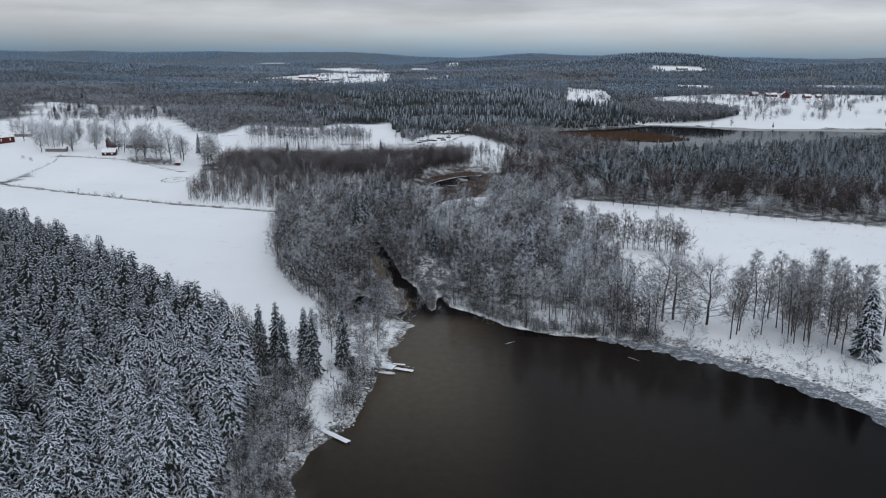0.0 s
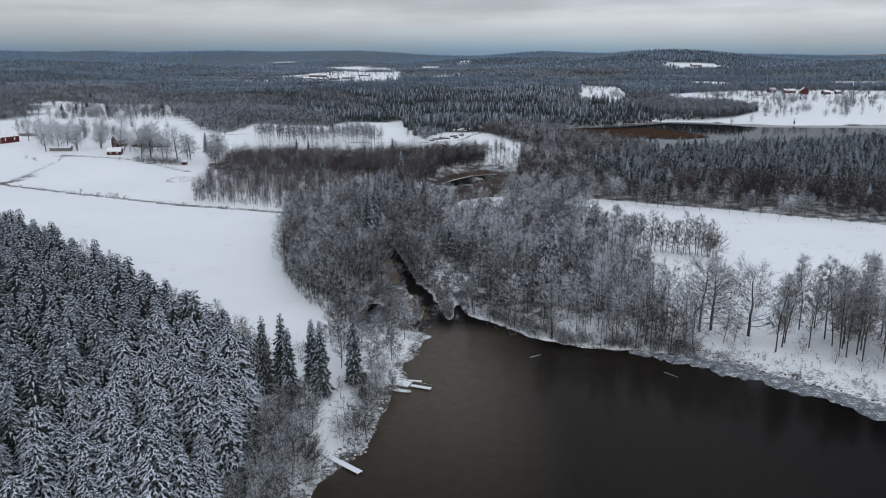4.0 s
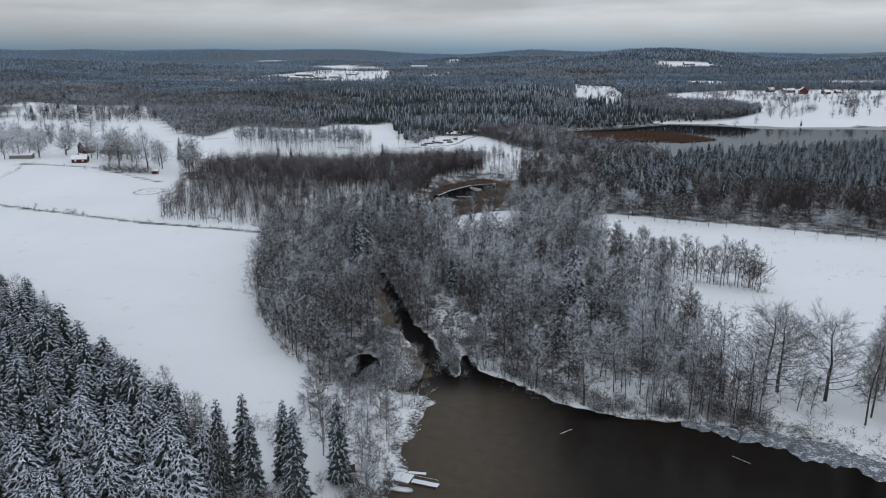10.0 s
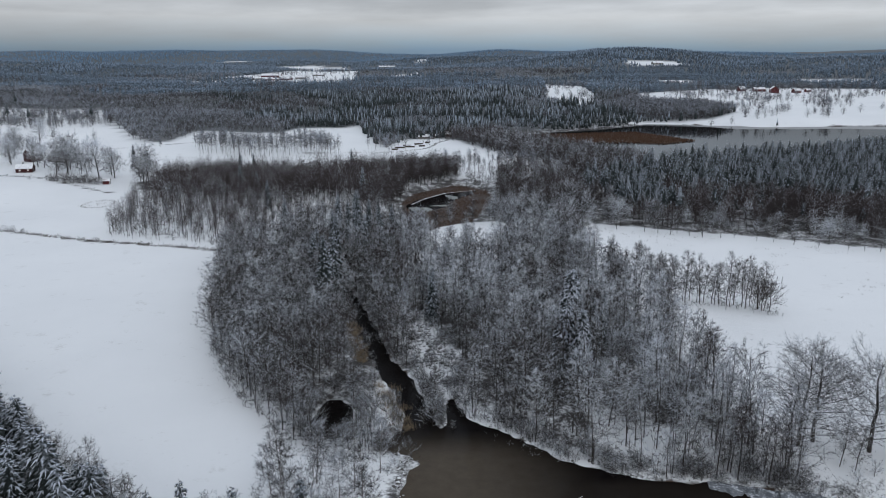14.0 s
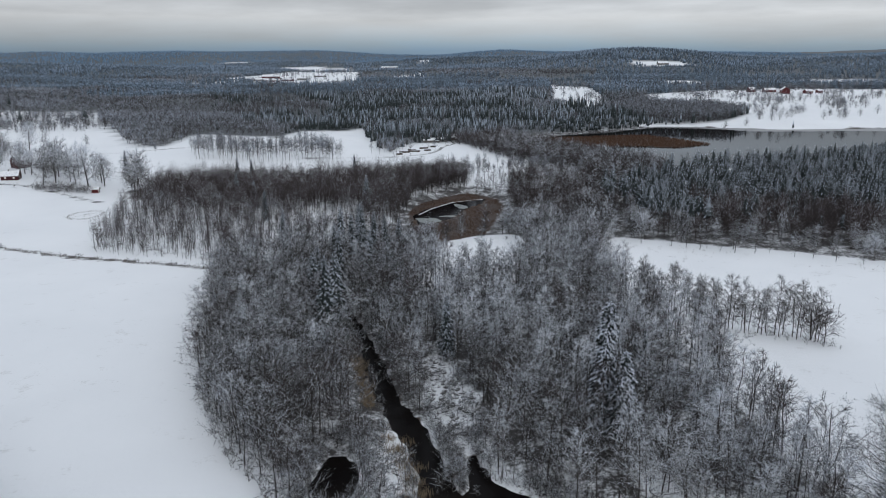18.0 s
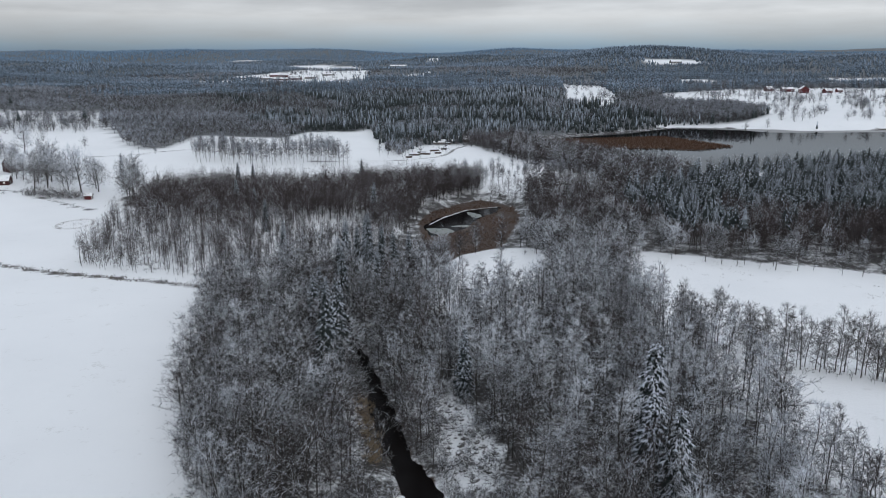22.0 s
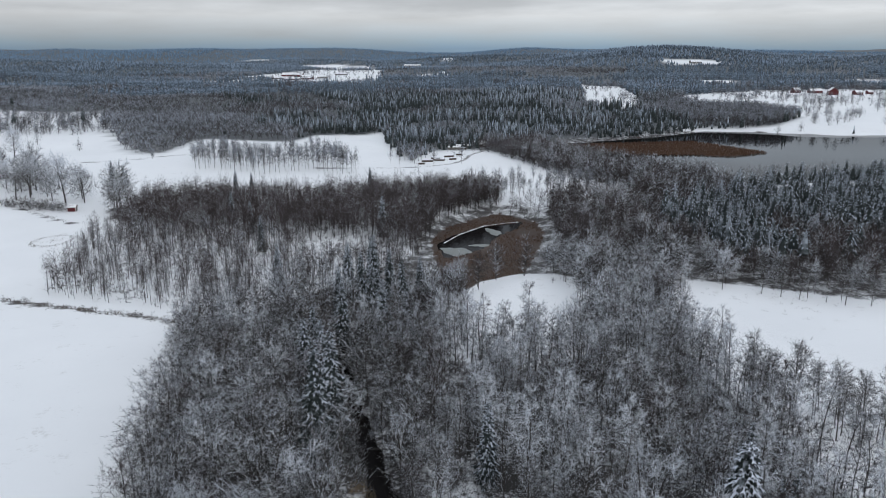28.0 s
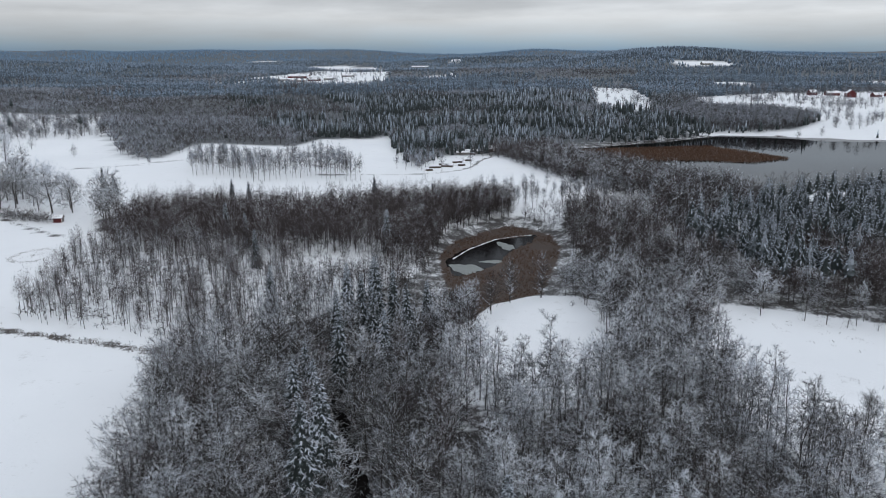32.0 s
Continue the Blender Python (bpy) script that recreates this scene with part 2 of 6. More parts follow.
def plain_material(name, a, c, scale=2.0, rough=0.8, snow=False, bumps=0.3):
    m, nt, b = material(name, rough)
    n = noise_fac(nt, scale, 5, 0.65)
    col = blend(nt, n, a, c)
    if snow:
        up = arith(nt, "MULTIPLY", ranged(nt, normal_z(nt), 0.3, 0.6), ranged(nt, world_noise(nt, 1.5, 3), *(snow if isinstance(snow, tuple) else (0.3, 0.42))))
        col = blend(nt, up, col, SNOW)
    nt.links.new(col, b.inputs["Base Color"])
    bump(nt, b, n, bumps, 0.05)
    return m


M_GROUND, M_WATER, M_STILL = ground_material(), water_material(), water_material("still_far_water", 0.02, 0.012)
M_BARK = bark_material("dark_bark", (0.020, 0.017, 0.015), (0.075, 0.065, 0.058))
M_BIRCH = bark_material("birch_bark", (0.10, 0.09, 0.085), (0.38, 0.36, 0.34))
M_TWIG = twig_material("rimed_twigs", (0.008, 0.007, 0.0065), (0.036, 0.033, 0.032), (0.52, 0.55, 0.60), 0.27)
M_TWIG_DARK = twig_material("dark_bare_twigs", (0.030, 0.027, 0.025), (0.105, 0.096, 0.090), (0.50, 0.52, 0.55), 0.27)
M_TWIG_BROWN = twig_material("brown_twigs", (0.015, 0.0112, 0.0115), (0.058, 0.043, 0.0425), (0.46, 0.47, 0.50), 0.15)
M_TWIG_WHITE = twig_material("snowy_twigs", (0.045, 0.042, 0.040), (0.16, 0.155, 0.15), (0.66, 0.69, 0.74), 0.54)
M_TWIG_PALE = twig_material("pale_grey_twigs", (0.045, 0.042, 0.040), (0.135, 0.128, 0.122), (0.56, 0.58, 0.62), 0.38)
M_BOUGH = bough_material()
M_NEEDLE = needle_material("dark_spruce_needles", 0.16, (0.30, 0.33, 0.37))
M_PLUME = plume_material("snow_on_spruce_boughs", (0.62, 0.66, 0.74), 0.46)
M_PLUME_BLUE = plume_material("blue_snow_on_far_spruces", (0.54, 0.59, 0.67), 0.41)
M_PLUME_THIN = plume_material("thin_snow_on_spruce_boughs", (0.54, 0.58, 0.65), 0.58)
M_NEEDLE_DARK = plume_material("thin_snow_on_dark_spruces", (0.36, 0.39, 0.43), 0.74)
# rime on far needles, with a bluish haze tint mixed into its colour
M_NEEDLE_FAR = needle_material("haze_blue_rimed_needles", 0.22, (0.44, 0.50, 0.58))
# bluer, paler forests: the haze of distance is put into these colours
M_RIDGE = needle_material("haze_blue_forest", 0.45, (0.17, 0.265, 0.37), (0.075, 0.12, 0.175), (0.11, 0.175, 0.25))
M_HILL = needle_material("haze_tinted_rimed_forest", 0.36, (0.22, 0.285, 0.365), (0.030, 0.044, 0.058), (0.065, 0.090, 0.115))
M_TWIG_FAR = twig_material("far_bare_twigs", (0.030, 0.028, 0.029), (0.088, 0.084, 0.088), (0.34, 0.37, 0.42), 0.36)
M_REED = plain_material("brown_reed", (0.040, 0.017, 0.009), (0.135, 0.065, 0.030), 0.8)
M_REED_TAN = plain_material("dry_tan_reed", (0.17, 0.125, 0.078), (0.38, 0.295, 0.20), 0.8)
M_ROCK = plain_material("shore_stone", (0.05, 0.048, 0.046), (0.18, 0.17, 0.16), 1.5, 0.85, (0.44, 0.54))
M_PLANK = plain_material("weathered_plank", (0.12, 0.105, 0.09), (0.24, 0.21, 0.18), 3.0, 0.85, True)
M_RED = plain_material("falu_red_paint", (0.060, 0.008, 0.010), (0.10, 0.014, 0.015), 1.2, 0.85)
M_RED_OLD = plain_material("weathered_red_paint", (0.032, 0.008, 0.009), (0.060, 0.015, 0.015), 1.2, 0.9)
M_ROOF = plain_material("snowed_roof", (0.10, 0.095, 0.09), (0.17, 0.15, 0.14), 1.0, 0.8, True)
M_WHITE = plain_material("white_paint", (0.62, 0.61, 0.58), (0.75, 0.74, 0.71), 2.0, 0.6)
M_GREY = plain_material("grey_timber", (0.10, 0.095, 0.09), (0.22, 0.205, 0.19), 2.0, 0.85, True)
M_GLASS, _nt, _b = material("dark_window_glass", 0.08)
_b.inputs["Base Color"].default_value = (0.02, 0.024, 0.028, 1)
M_SNOW = plain_material("fresh_snow", (0.76, 0.78, 0.81), (0.84, 0.85, 0.88), 1.5, 0.7)
M_BROWN = plain_material("brown_tarred_boards", (0.035, 0.025, 0.02), (0.085, 0.06, 0.045), 2.0, 0.85)
M_HULL = plain_material("pale_boat_hull", (0.42, 0.45, 0.46), (0.60, 0.62, 0.62), 2.0, 0.45, True)


# ---- plan ----
LAKE = [(-24, -60), (-25, 60), (-26, 95), (-27.5, 114), (-30, 122), (-29, 131), (-26, 137), (-21.5, 144), (-20.5, 160), (-19.5, 170), (-16.2, 178),
        (-19, 188), (-15.2, 195), (-15.6, 206), (-12.6, 208), (-15.5, 210.8), (-20, 213), (-19, 219), (-13.8, 221.5), (-9.2, 220.6), (-7.8, 225), (-7.6, 236), (-5.8, 237), (-4.4, 230.5), (-3.2, 226.4), (2.3, 222), (7.6, 217), (12.6, 211), (15.3, 208.5), (25, 203.2), (33, 201), (44, 200.6), (57, 197),
        (66.5, 192.5), (77, 183.5), (86, 176), (95, 166), (102, 152), (135, 105), (190, 20), (190, -60)]
STREAM = [(-12, 214, 4.5), (-13.6, 228, 3.4), (-17.4, 241, 3.0), (-20.2, 249, 3.5), (-23.6, 258, 2.5), (-26.2, 266, 3.1), (-28.6, 276, 3.0), (-31.4, 288, 2.1), (-36, 303, 2.4), (-39.4, 314, 2.0), (-43, 326, 2.2),
          (-46, 345, 2.4), (-42, 370, 3.0), (-32, 390, 3.0), (-22, 403, 3.4), (-20, 425, 4.0)]
BAY = (-32.0, 226.5, 4.6)  # a pool, twice as long as wide
MARSH = [(-29.8, 468), (-25, 491), (-10.7, 512), (1, 524), (17, 507), (19, 483), (14.5, 458), (6.3, 423), (-10.5, 411), (-16.6, 396), (-22, 408), (-27, 441)]
PONDWATER = [(-27, 464), (-20, 480), (-8, 497), (11, 507), (8, 494), (-2, 477), (-6, 462), (-13, 450), (-23, 442)]
LAKE2 = [(60, 715), (95, 655), (118, 606), (150, 600), (200, 612), (280, 650), (400, 720), (560, 880), (430, 892), (335, 880), (276, 905), (218, 919), (175, 880), (100, 830),
         (55, 805)]
REEDBED = [(50, 725), (86, 738), (150, 742), (184, 733), (217, 757), (200, 795), (178, 833), (104, 815), (52, 803)]
FIELD_W = [(-38, 212), (-46, 222), (-56, 236), (-67, 253), (-80, 292), (-95, 367), (-150, 384), (-281, 437), (-600, 540), (-600, 420), (-262, 355), (-134, 258), (-80, 205),
           (-56, 188), (-42, 200)]
FIELD_W2 = [(-147, 386), (-157, 425), (-172, 480), (-194, 510), (-296, 530), (-520, 620), (-600, 545), (-281, 440)]
FARM = [(-194, 508), (-178, 545), (-200, 640), (-215, 655), (-239, 681), (-254, 692), (-295, 766), (-304, 774), (-345, 850), (-426, 1037), (-600, 1060), (-535, 915), (-515, 815), (-640, 770), (-700, 730), (-520, 618), (-296, 530)]
BAND = [(-178, 534), (-130, 540), (-88, 536), (-52, 558), (-30, 566), (-40, 650), (-60, 680), (-82, 790), (-92, 872), (-142, 846), (-152, 781), (-219, 772), (-226, 762), (-222, 701), (-233, 682), (-215, 655), (-200, 640)]
MEADOW = [(-48, 660), (-30, 566), (-4, 560), (14, 548), (62, 540), (78, 556), (66, 575), (52, 592), (30, 646), (6, 715), (-6, 738), (-40, 722)]
FIELD_E = [(53, 390), (62, 402), (72, 398), (122, 380), (190, 341), (330, 285), (420, 120), (190, 110), (110, 172), (107, 186), (88, 204), (62, 218), (58, 238), (58, 270), (53, 310), (48, 330), (48, 352)]
SHORE_E = [(44, 200), (62, 218), (88, 204), (107, 188), (120, 165), (104, 148), (84, 173), (65, 189)]
CLEARING = [(-14, 343), (-15, 386), (-9, 406), (2, 415), (17, 407), (19, 392), (15, 356), (10, 347), (0, 342)]
FAR_E = [(190, 926), (276, 908), (335, 885), (560, 905), (900, 1000), (940, 1330), (640, 1480), (462, 1450), (311, 1330), (262, 1200), (335, 1090), (350, 1010), (300, 935), (255, 922)]
SLIVERS = [[(-570, 1900), (-515, 1895), (-510, 1960), (-560, 1965)], [(-1010, 3620), (-870, 3640), (-860, 3800), (-1000, 3780)], [(-190, 3500), (-70, 3480), (-80, 3640)],
           [(560, 2290), (680, 2300), (700, 2480), (540, 2470)], [(-260, 2560), (-330, 3000), (-470, 3150), (-640, 3180), (-600, 2850), (-420, 2740)], [(420, 1560), (500, 1580), (520, 1760), (440, 1740)],
           [(700, 1600), (860, 1560), (900, 1760), (720, 1780)], [(-150, 2050), (-60, 2060), (-70, 2150)]]
FAR_FARM = [(-552, 2110), (-367, 1704), (-278, 1581), (-215, 1900), (-265, 2514), (-480, 2700)]
FAR_FIELD = [(203, 1702), (146, 1182), (189, 1099), (235, 1312), (262, 1600)]
SHORE_W = [(-46, 160), (-36, 152), (-31, 140), (-20, 145), (-18, 172), (-13, 205), (-20, 210), (-38, 212), (-44, 200), (-58, 186)]
LAKE_SHORE = [(60, 540), (66, 482), (83, 500), (95, 516), (127, 542), (155, 560), (197, 577), (270, 612), (284, 645), (200, 608), (150, 596), (118, 602), (92, 652), (58, 712), (34, 715), (16, 700), (44, 600)]
OPEN = [SHORE_W, LAKE_SHORE, FIELD_W, FIELD_W2, FARM, BAND, MEADOW, FIELD_E, SHORE_E, CLEARING, FAR_E, FAR_FARM, FAR_FIELD] + SLIVERS


DITCH = [(-560, 540), (-277, 431.5), (-212, 404), (-155, 382), (-94, 364)]
TRACK_W = [(-262, 633), (-252, 645), (-241, 654), (-230, 672), (-217, 689), (-202, 706)]
TRACK_C = [(-111, 641), (-87, 644), (-62, 645), (-38, 653), (-23, 667), (-16, 686), (-12, 708), (-3, 730), (-3, 756)]
LANE = [(-277, 431), (-284, 505), (-292, 528), (-246, 522), (-190, 487)]
STONY_BANK = [(-20, 279), (-13, 282), (-11, 271), (-5, 258), (-8, 243), (-13, 249), (-16.5, 266)]
GROVE_FLOOR = [(-150, 384), (-84, 368), (-60, 396), (-36, 440), (-33, 470), (-27, 500), (-4, 526), (22, 508), (28, 545), (-4, 560), (-54, 554), (-90, 530), (-172, 524), (-160, 430)]


def inside(poly, x, y):
    x, y = np.asarray(x, float), np.asarray(y, float)
    r = np.zeros(x.shape, bool)
    for (x0, y0), (x1, y1) in zip(poly, poly[1:] + poly[:1]):
        c = (y0 > y) != (y1 > y)
        with np.errstate(divide="ignore", invalid="ignore"):
            r ^= c & (x < (x1 - x0) * (y - y0) / (y1 - y0 + 1e-12) + x0)
    return r


def edge_distance(poly, x, y):
    """Distance to the outline, negative inside."""
    d = np.full(np.shape(x), 1e9)
    for (x0, y0), (x1, y1) in zip(poly, poly[1:] + poly[:1]):
        dx, dy = x1 - x0, y1 - y0
        k = np.clip(((x - x0) * dx + (y - y0) * dy) / (dx * dx + dy * dy), 0, 1)
        d = np.minimum(d, np.hypot(x - x0 - k * dx, y - y0 - k * dy))
    return np.where(inside(poly, x, y), -d, d)


def line_distance(line, x, y):
    d = np.full(np.shape(x), 1e9)
    for (x0, y0, w0), (x1, y1, w1) in zip(line, line[1:]):
        dx, dy = x1 - x0, y1 - y0
        k = np.clip(((x - x0) * dx + (y - y0) * dy) / (dx * dx + dy * dy), 0, 1)
        d = np.minimum(d, np.hypot(x - x0 - k * dx, y - y0 - k * dy) - (w0 + (w1 - w0) * k))
    return d


def smooth(a, b, v):
    t = np.clip((v - a) / (b - a), 0, 1)
    return t * t * (3 - 2 * t)


def ripple(x, y, s):
    return (np.sin(x / s + 1.3 * np.sin(y / s * 0.7 + 0.5)) + np.sin(y / s * 1.17 + 1.7 * np.sin(x / s * 0.6 + 2.0)) + 0.5 * np.sin((x + y) / s * 1.9 + 0.7)) / 2.5


def water_distance(x, y):
    d = edge_distance(LAKE, x, y)
    d = np.minimum(d, line_distance(STREAM, x, y))
    d = np.minimum(d, np.hypot(x - BAY[0], (y - BAY[1]) / 2) - BAY[2])
    d = np.minimum(d, edge_distance(PONDWATER, x, y))
    return np.minimum(d, edge_distance(LAKE2, x, y))


def land(x, y):
    """Height of the land away from the water."""
    d = np.hypot(x, y)
    z = 2.0 + 2.0 * smooth(400, 650, y) + 8 * smooth(800, 1500, d) + 0.5 * ripple(x, y, 23) * smooth(100, 240, y)
    z = z + 5.0 * np.exp(-(((x + 330) / 130) ** 2)) * smooth(430, 560, y) * (1 - smooth(900, 1300, y))
    z = z + smooth(1500, 2600, d) * (7 + 12 * ripple(x, y, 210)) + smooth(2500, 3600, d) * (12 + 16 * ripple(x, y, 360))
    z = z + smooth(680, 950, d) * (1 - smooth(1500, 2200, d)) * 4.5 * ripple(x, y, 62) * (1 - smooth(-60, 60, x - 140) * (1 - smooth(1500, 1700, y)))
    z = z + (34 + 13 * smooth(400, -600, x)) * smooth(3900, 4700, d) + 16 * smooth(3900, 4700, d) * ripple(x, y, 300)
    z = z + 48 * np.exp(-(((x - 640) / 420) ** 2) - ((y - 2900) / 600) ** 2) + 34 * np.exp(-(((x - 1300) / 520) ** 2) - ((y - 2300) / 420) ** 2)
    return z


def height(x, y):
    x, y = np.asarray(x, float), np.asarray(y, float)
    w = water_distance(x, y) + 0.7 * ripple(x, y, 2.3)
    far = smooth(600, 900, np.hypot(x, y))
    bank = smooth(-2.0, 14.0 + 20 * far, w)
    z = land(x, y) * bank * (1 - 0.97 * np.exp(-((x + 29) ** 2 + (y - 141) ** 2) / 130)) + 0.18 * smooth(-0.5, 1.0, w)
    m = edge_distance(MARSH, x, y)
    z = np.where(w > 0, z * smooth(-4, 14, m) + 0.16 * (1 - smooth(-4, 14, m)), z)
    r = edge_distance(REEDBED, x, y)
    z = np.where(r < 8, 0.22 * (1 - smooth(0, 8, r)) + z * smooth(0, 8, r), z)
    return np.where((w < 0) & (r > 0), -0.12 - 1.6 * smooth(0, 6, -w), z)


def mesh_from(name, verts, tris, mats, index=None, smooth_faces=False):
    """One mesh from arrays of vertices and of triangles or quads."""
    verts, tris = np.asarray(verts, np.float32), np.asarray(tris, np.int32)
    me = bpy.data.meshes.new(name)
    n, k = tris.shape
    me.vertices.add(len(verts))
    me.vertices.foreach_set("co", verts.ravel())
    me.loops.add(n * k)
    me.loops.foreach_set("vertex_index", tris.ravel())
    me.polygons.add(n)
    me.polygons.foreach_set("loop_start", np.arange(0, n * k, k, dtype=np.int32))
    me.polygons.foreach_set("loop_total", np.full(n, k, np.int32))
    for m in mats:
        me.materials.append(m)
    if index is not None:
        me.polygons.foreach_set("material_index", np.asarray(index, np.int32))
    if smooth_faces:
        me.polygons.foreach_set("use_smooth", np.ones(n, bool))
    me.update(calc_edges=True)
    return me


def spaced(lo, hi, fine, out_lo, out_hi, grow):
    """Steps of one size between lo and hi, that grow outside."""
    mid = list(np.arange(lo, hi, fine))
    s, v, left = fine, lo, []
    while v > out_lo:
        s *= grow
        v -= s
        left.append(v)
    s, v, right = fine, mid[-1], []
    while v < out_hi:
        s *= grow
        v += s
        right.append(v)
    return np.array(left[::-1] + mid + right)


def build_ground():
    xs, ys = spaced(-110, 124, 2.3, -6000, 6000, 1.065), spaced(104, 524, 2.3, -900, 4950, 1.04)
    X, Y = np.meshgrid(xs, ys)
    Z = height(X, Y)
    nx, ny = len(xs), len(ys)
    v = np.stack([X.ravel(), Y.ravel(), Z.ravel()], 1)
    i = np.arange(nx * ny).reshape(ny, nx)
    q = np.stack([i[:-1, :-1].ravel(), i[:-1, 1:].ravel(), i[1:, 1:].ravel(), i[1:, :-1].ravel()], 1)
    me = mesh_from("ground", v, q, [M_GROUND], smooth_faces=True)
    x, y = v[:, 0], v[:, 1]
    op = np.full(len(v), 1e9)
    for p in OPEN:
        op = np.minimum(op, edge_distance(p, x, y))
    shore = edge_distance(LAKE, x, y)
    # inside the woods this mask carries the shade between trees besides the litter
    litter = smooth(2, 8, op) * np.where((x > -12) & (x < 22), smooth(0.3, 5.0, shore), smooth(4.0, 26.0, shore)) * (1 - 0.45 * inside(GROVE_FLOOR, x, y))
    litter = np.where(edge_distance(STONY_BANK, x, y) < 1.0, 0.40, litter)
    litter = np.maximum(litter, 0.9 * (1 - smooth(8, 18, edge_distance(MARSH, x, y))) * smooth(455, 475, y))
    for line in (DITCH, LANE, TRACK_W, TRACK_C):
        litter = np.maximum(litter, 0.95 * (1 - smooth(0.2, 2.4, line_distance([(*q, 0.9) for q in line], x, y))))
    # rough stony strip and dead stalks along the lake
    rim = np.maximum(0.95 * (1 - smooth(1.0, 6.0, edge_distance(LAKE, x, y))) * (x < -8), 0.70 * (1 - smooth(3.0, 14.0, edge_distance(LAKE, x, y))) * (x > 20))
    litter = np.maximum(litter, rim * (y > 90))
    marsh = 1 - smooth(-2, 3, np.minimum(edge_distance(MARSH, x, y), edge_distance(REEDBED, x, y)))
    wd = water_distance(x, y)
    marsh = np.maximum(marsh, 1 - smooth(-0.6, 0.4, wd))
    deep = smooth(0, 9, op) * smooth(560, 900, np.hypot(x, y)) * smooth(5, 25, wd)
    a = me.color_attributes.new("cover", "FLOAT_COLOR", "POINT")
    a.data.foreach_set("color", np.stack([litter, marsh, deep, np.ones(len(v))], 1).astype(np.float32).ravel())
    tagged(new("ground", me), "snow-covered fields, woodland floor and distant hills", "ground", kind="structure")


def build_water(name, label, x0, x1, y0, y1, z=0.0):
    nx, ny = max(2, int((x1 - x0) / 3)), max(2, int((y1 - y0) / 3))
    X, Y = np.meshgrid(np.linspace(x0, x1, nx), np.linspace(y0, y1, ny))
    x, y = X.ravel(), Y.ravel()
    i = np.arange(nx * ny).reshape(ny, nx)
    q = np.stack([i[:-1, :-1].ravel(), i[:-1, 1:].ravel(), i[1:, 1:].ravel(), i[1:, :-1].ravel()], 1)
    me = mesh_from(name, np.column_stack([x, y, np.full(len(x), z)]), q, [M_STILL if name == "water_far_lake" else M_WATER], smooth_faces=True)
    # the sandy bed shows where the water is thin
    bed = (1 - smooth(0.0, 5.0, -water_distance(x, y))) * {"water_lake": 0.5 * (1 - smooth(205, 228, y)) * (1 - smooth(-16, 2, x) + smooth(50, 66, x)) + 0.03, "water_far_lake": 0.1}.get(name, 0.03)
    bed = np.maximum(bed, 0.85 * (1 - smooth(-8, 26, x - 0.11 * (190 - y))) * (0.25 + 0.75 * smooth(110, 182, y)) * smooth(60, 110, y) * (1 - smooth(208, 222, y)))
    bed = np.maximum(bed, 0.13 * (1 - smooth(30, 100, x)) * (y < 200))
    a = me.color_attributes.new("shallow", "FLOAT_COLOR", "POINT")
    a.data.foreach_set("color", np.stack([bed] * 3 + [np.ones(len(x))], 1).astype(np.float32).ravel())
    tagged(new(name, me), label, "water", kind="structure")


build_ground()
build_water("water_lake", "dark still lake with brown peat water", -60, 400, -300, 230)
build_water("water_stream", "narrow dark stream between wooded banks", -70, 30, 230.01, 399)
build_water("water_pond", "small dark pond in a reedy marsh", -60, 40, 399.01, 560)
build_water("water_far_lake", "far lake with grey sky reflected on it", 40, 640, 600, 960)


# ---- trees ----
rng = np.random.default_rng(7)


def unit(v):
    return v / (np.linalg.norm(v, axis=-1, keepdims=True) + 1e-9)


def tube(points, radii, sides):
    """A tapered tube along points."""
    points = np.asarray(points, float)
    d = unit(np.gradient(points, axis=0))
    a = unit(np.cross(d, np.array([0.31, 0.95, 0.05])))
    b = np.cross(d, a)
    ang = np.arange(sides) * 2 * np.pi / sides
    v = points[:, None] + np.asarray(radii)[:, None, None] * (a[:, None] * np.cos(ang)[None, :, None] + b[:, None] * np.sin(ang)[None, :, None])
    n = len(points)
    t = []
    for i in range(n - 1):
        for j in range(sides):
            p, q = i * sides + j, i * sides + (j + 1) % sides
            t += [(p, q, q + sides), (p, q + sides, p + sides)]
    return v.reshape(-1, 3), np.array(t)


def blades(base, way, length, width, r):
    """Thin triangles: one for each twig."""
    side = np.cross(way, unit(r.normal(size=way.shape) * (1, 1, 0.5) + (0, 0, 0.6)))
    side = unit(side) * (width / 2)[:, None]
    v = np.stack([base - side, base + side, base + way * length[:, None]], 1).reshape(-1, 3)
    return v, np.arange(len(v)).reshape(-1, 3)


def gather(pieces):
    vs, ts, n = [], [], 0
    for v, t in pieces:
        vs.append(v)
        ts.append(t + n)
        n += len(v)
    return np.concatenate(vs), np.concatenate(ts)


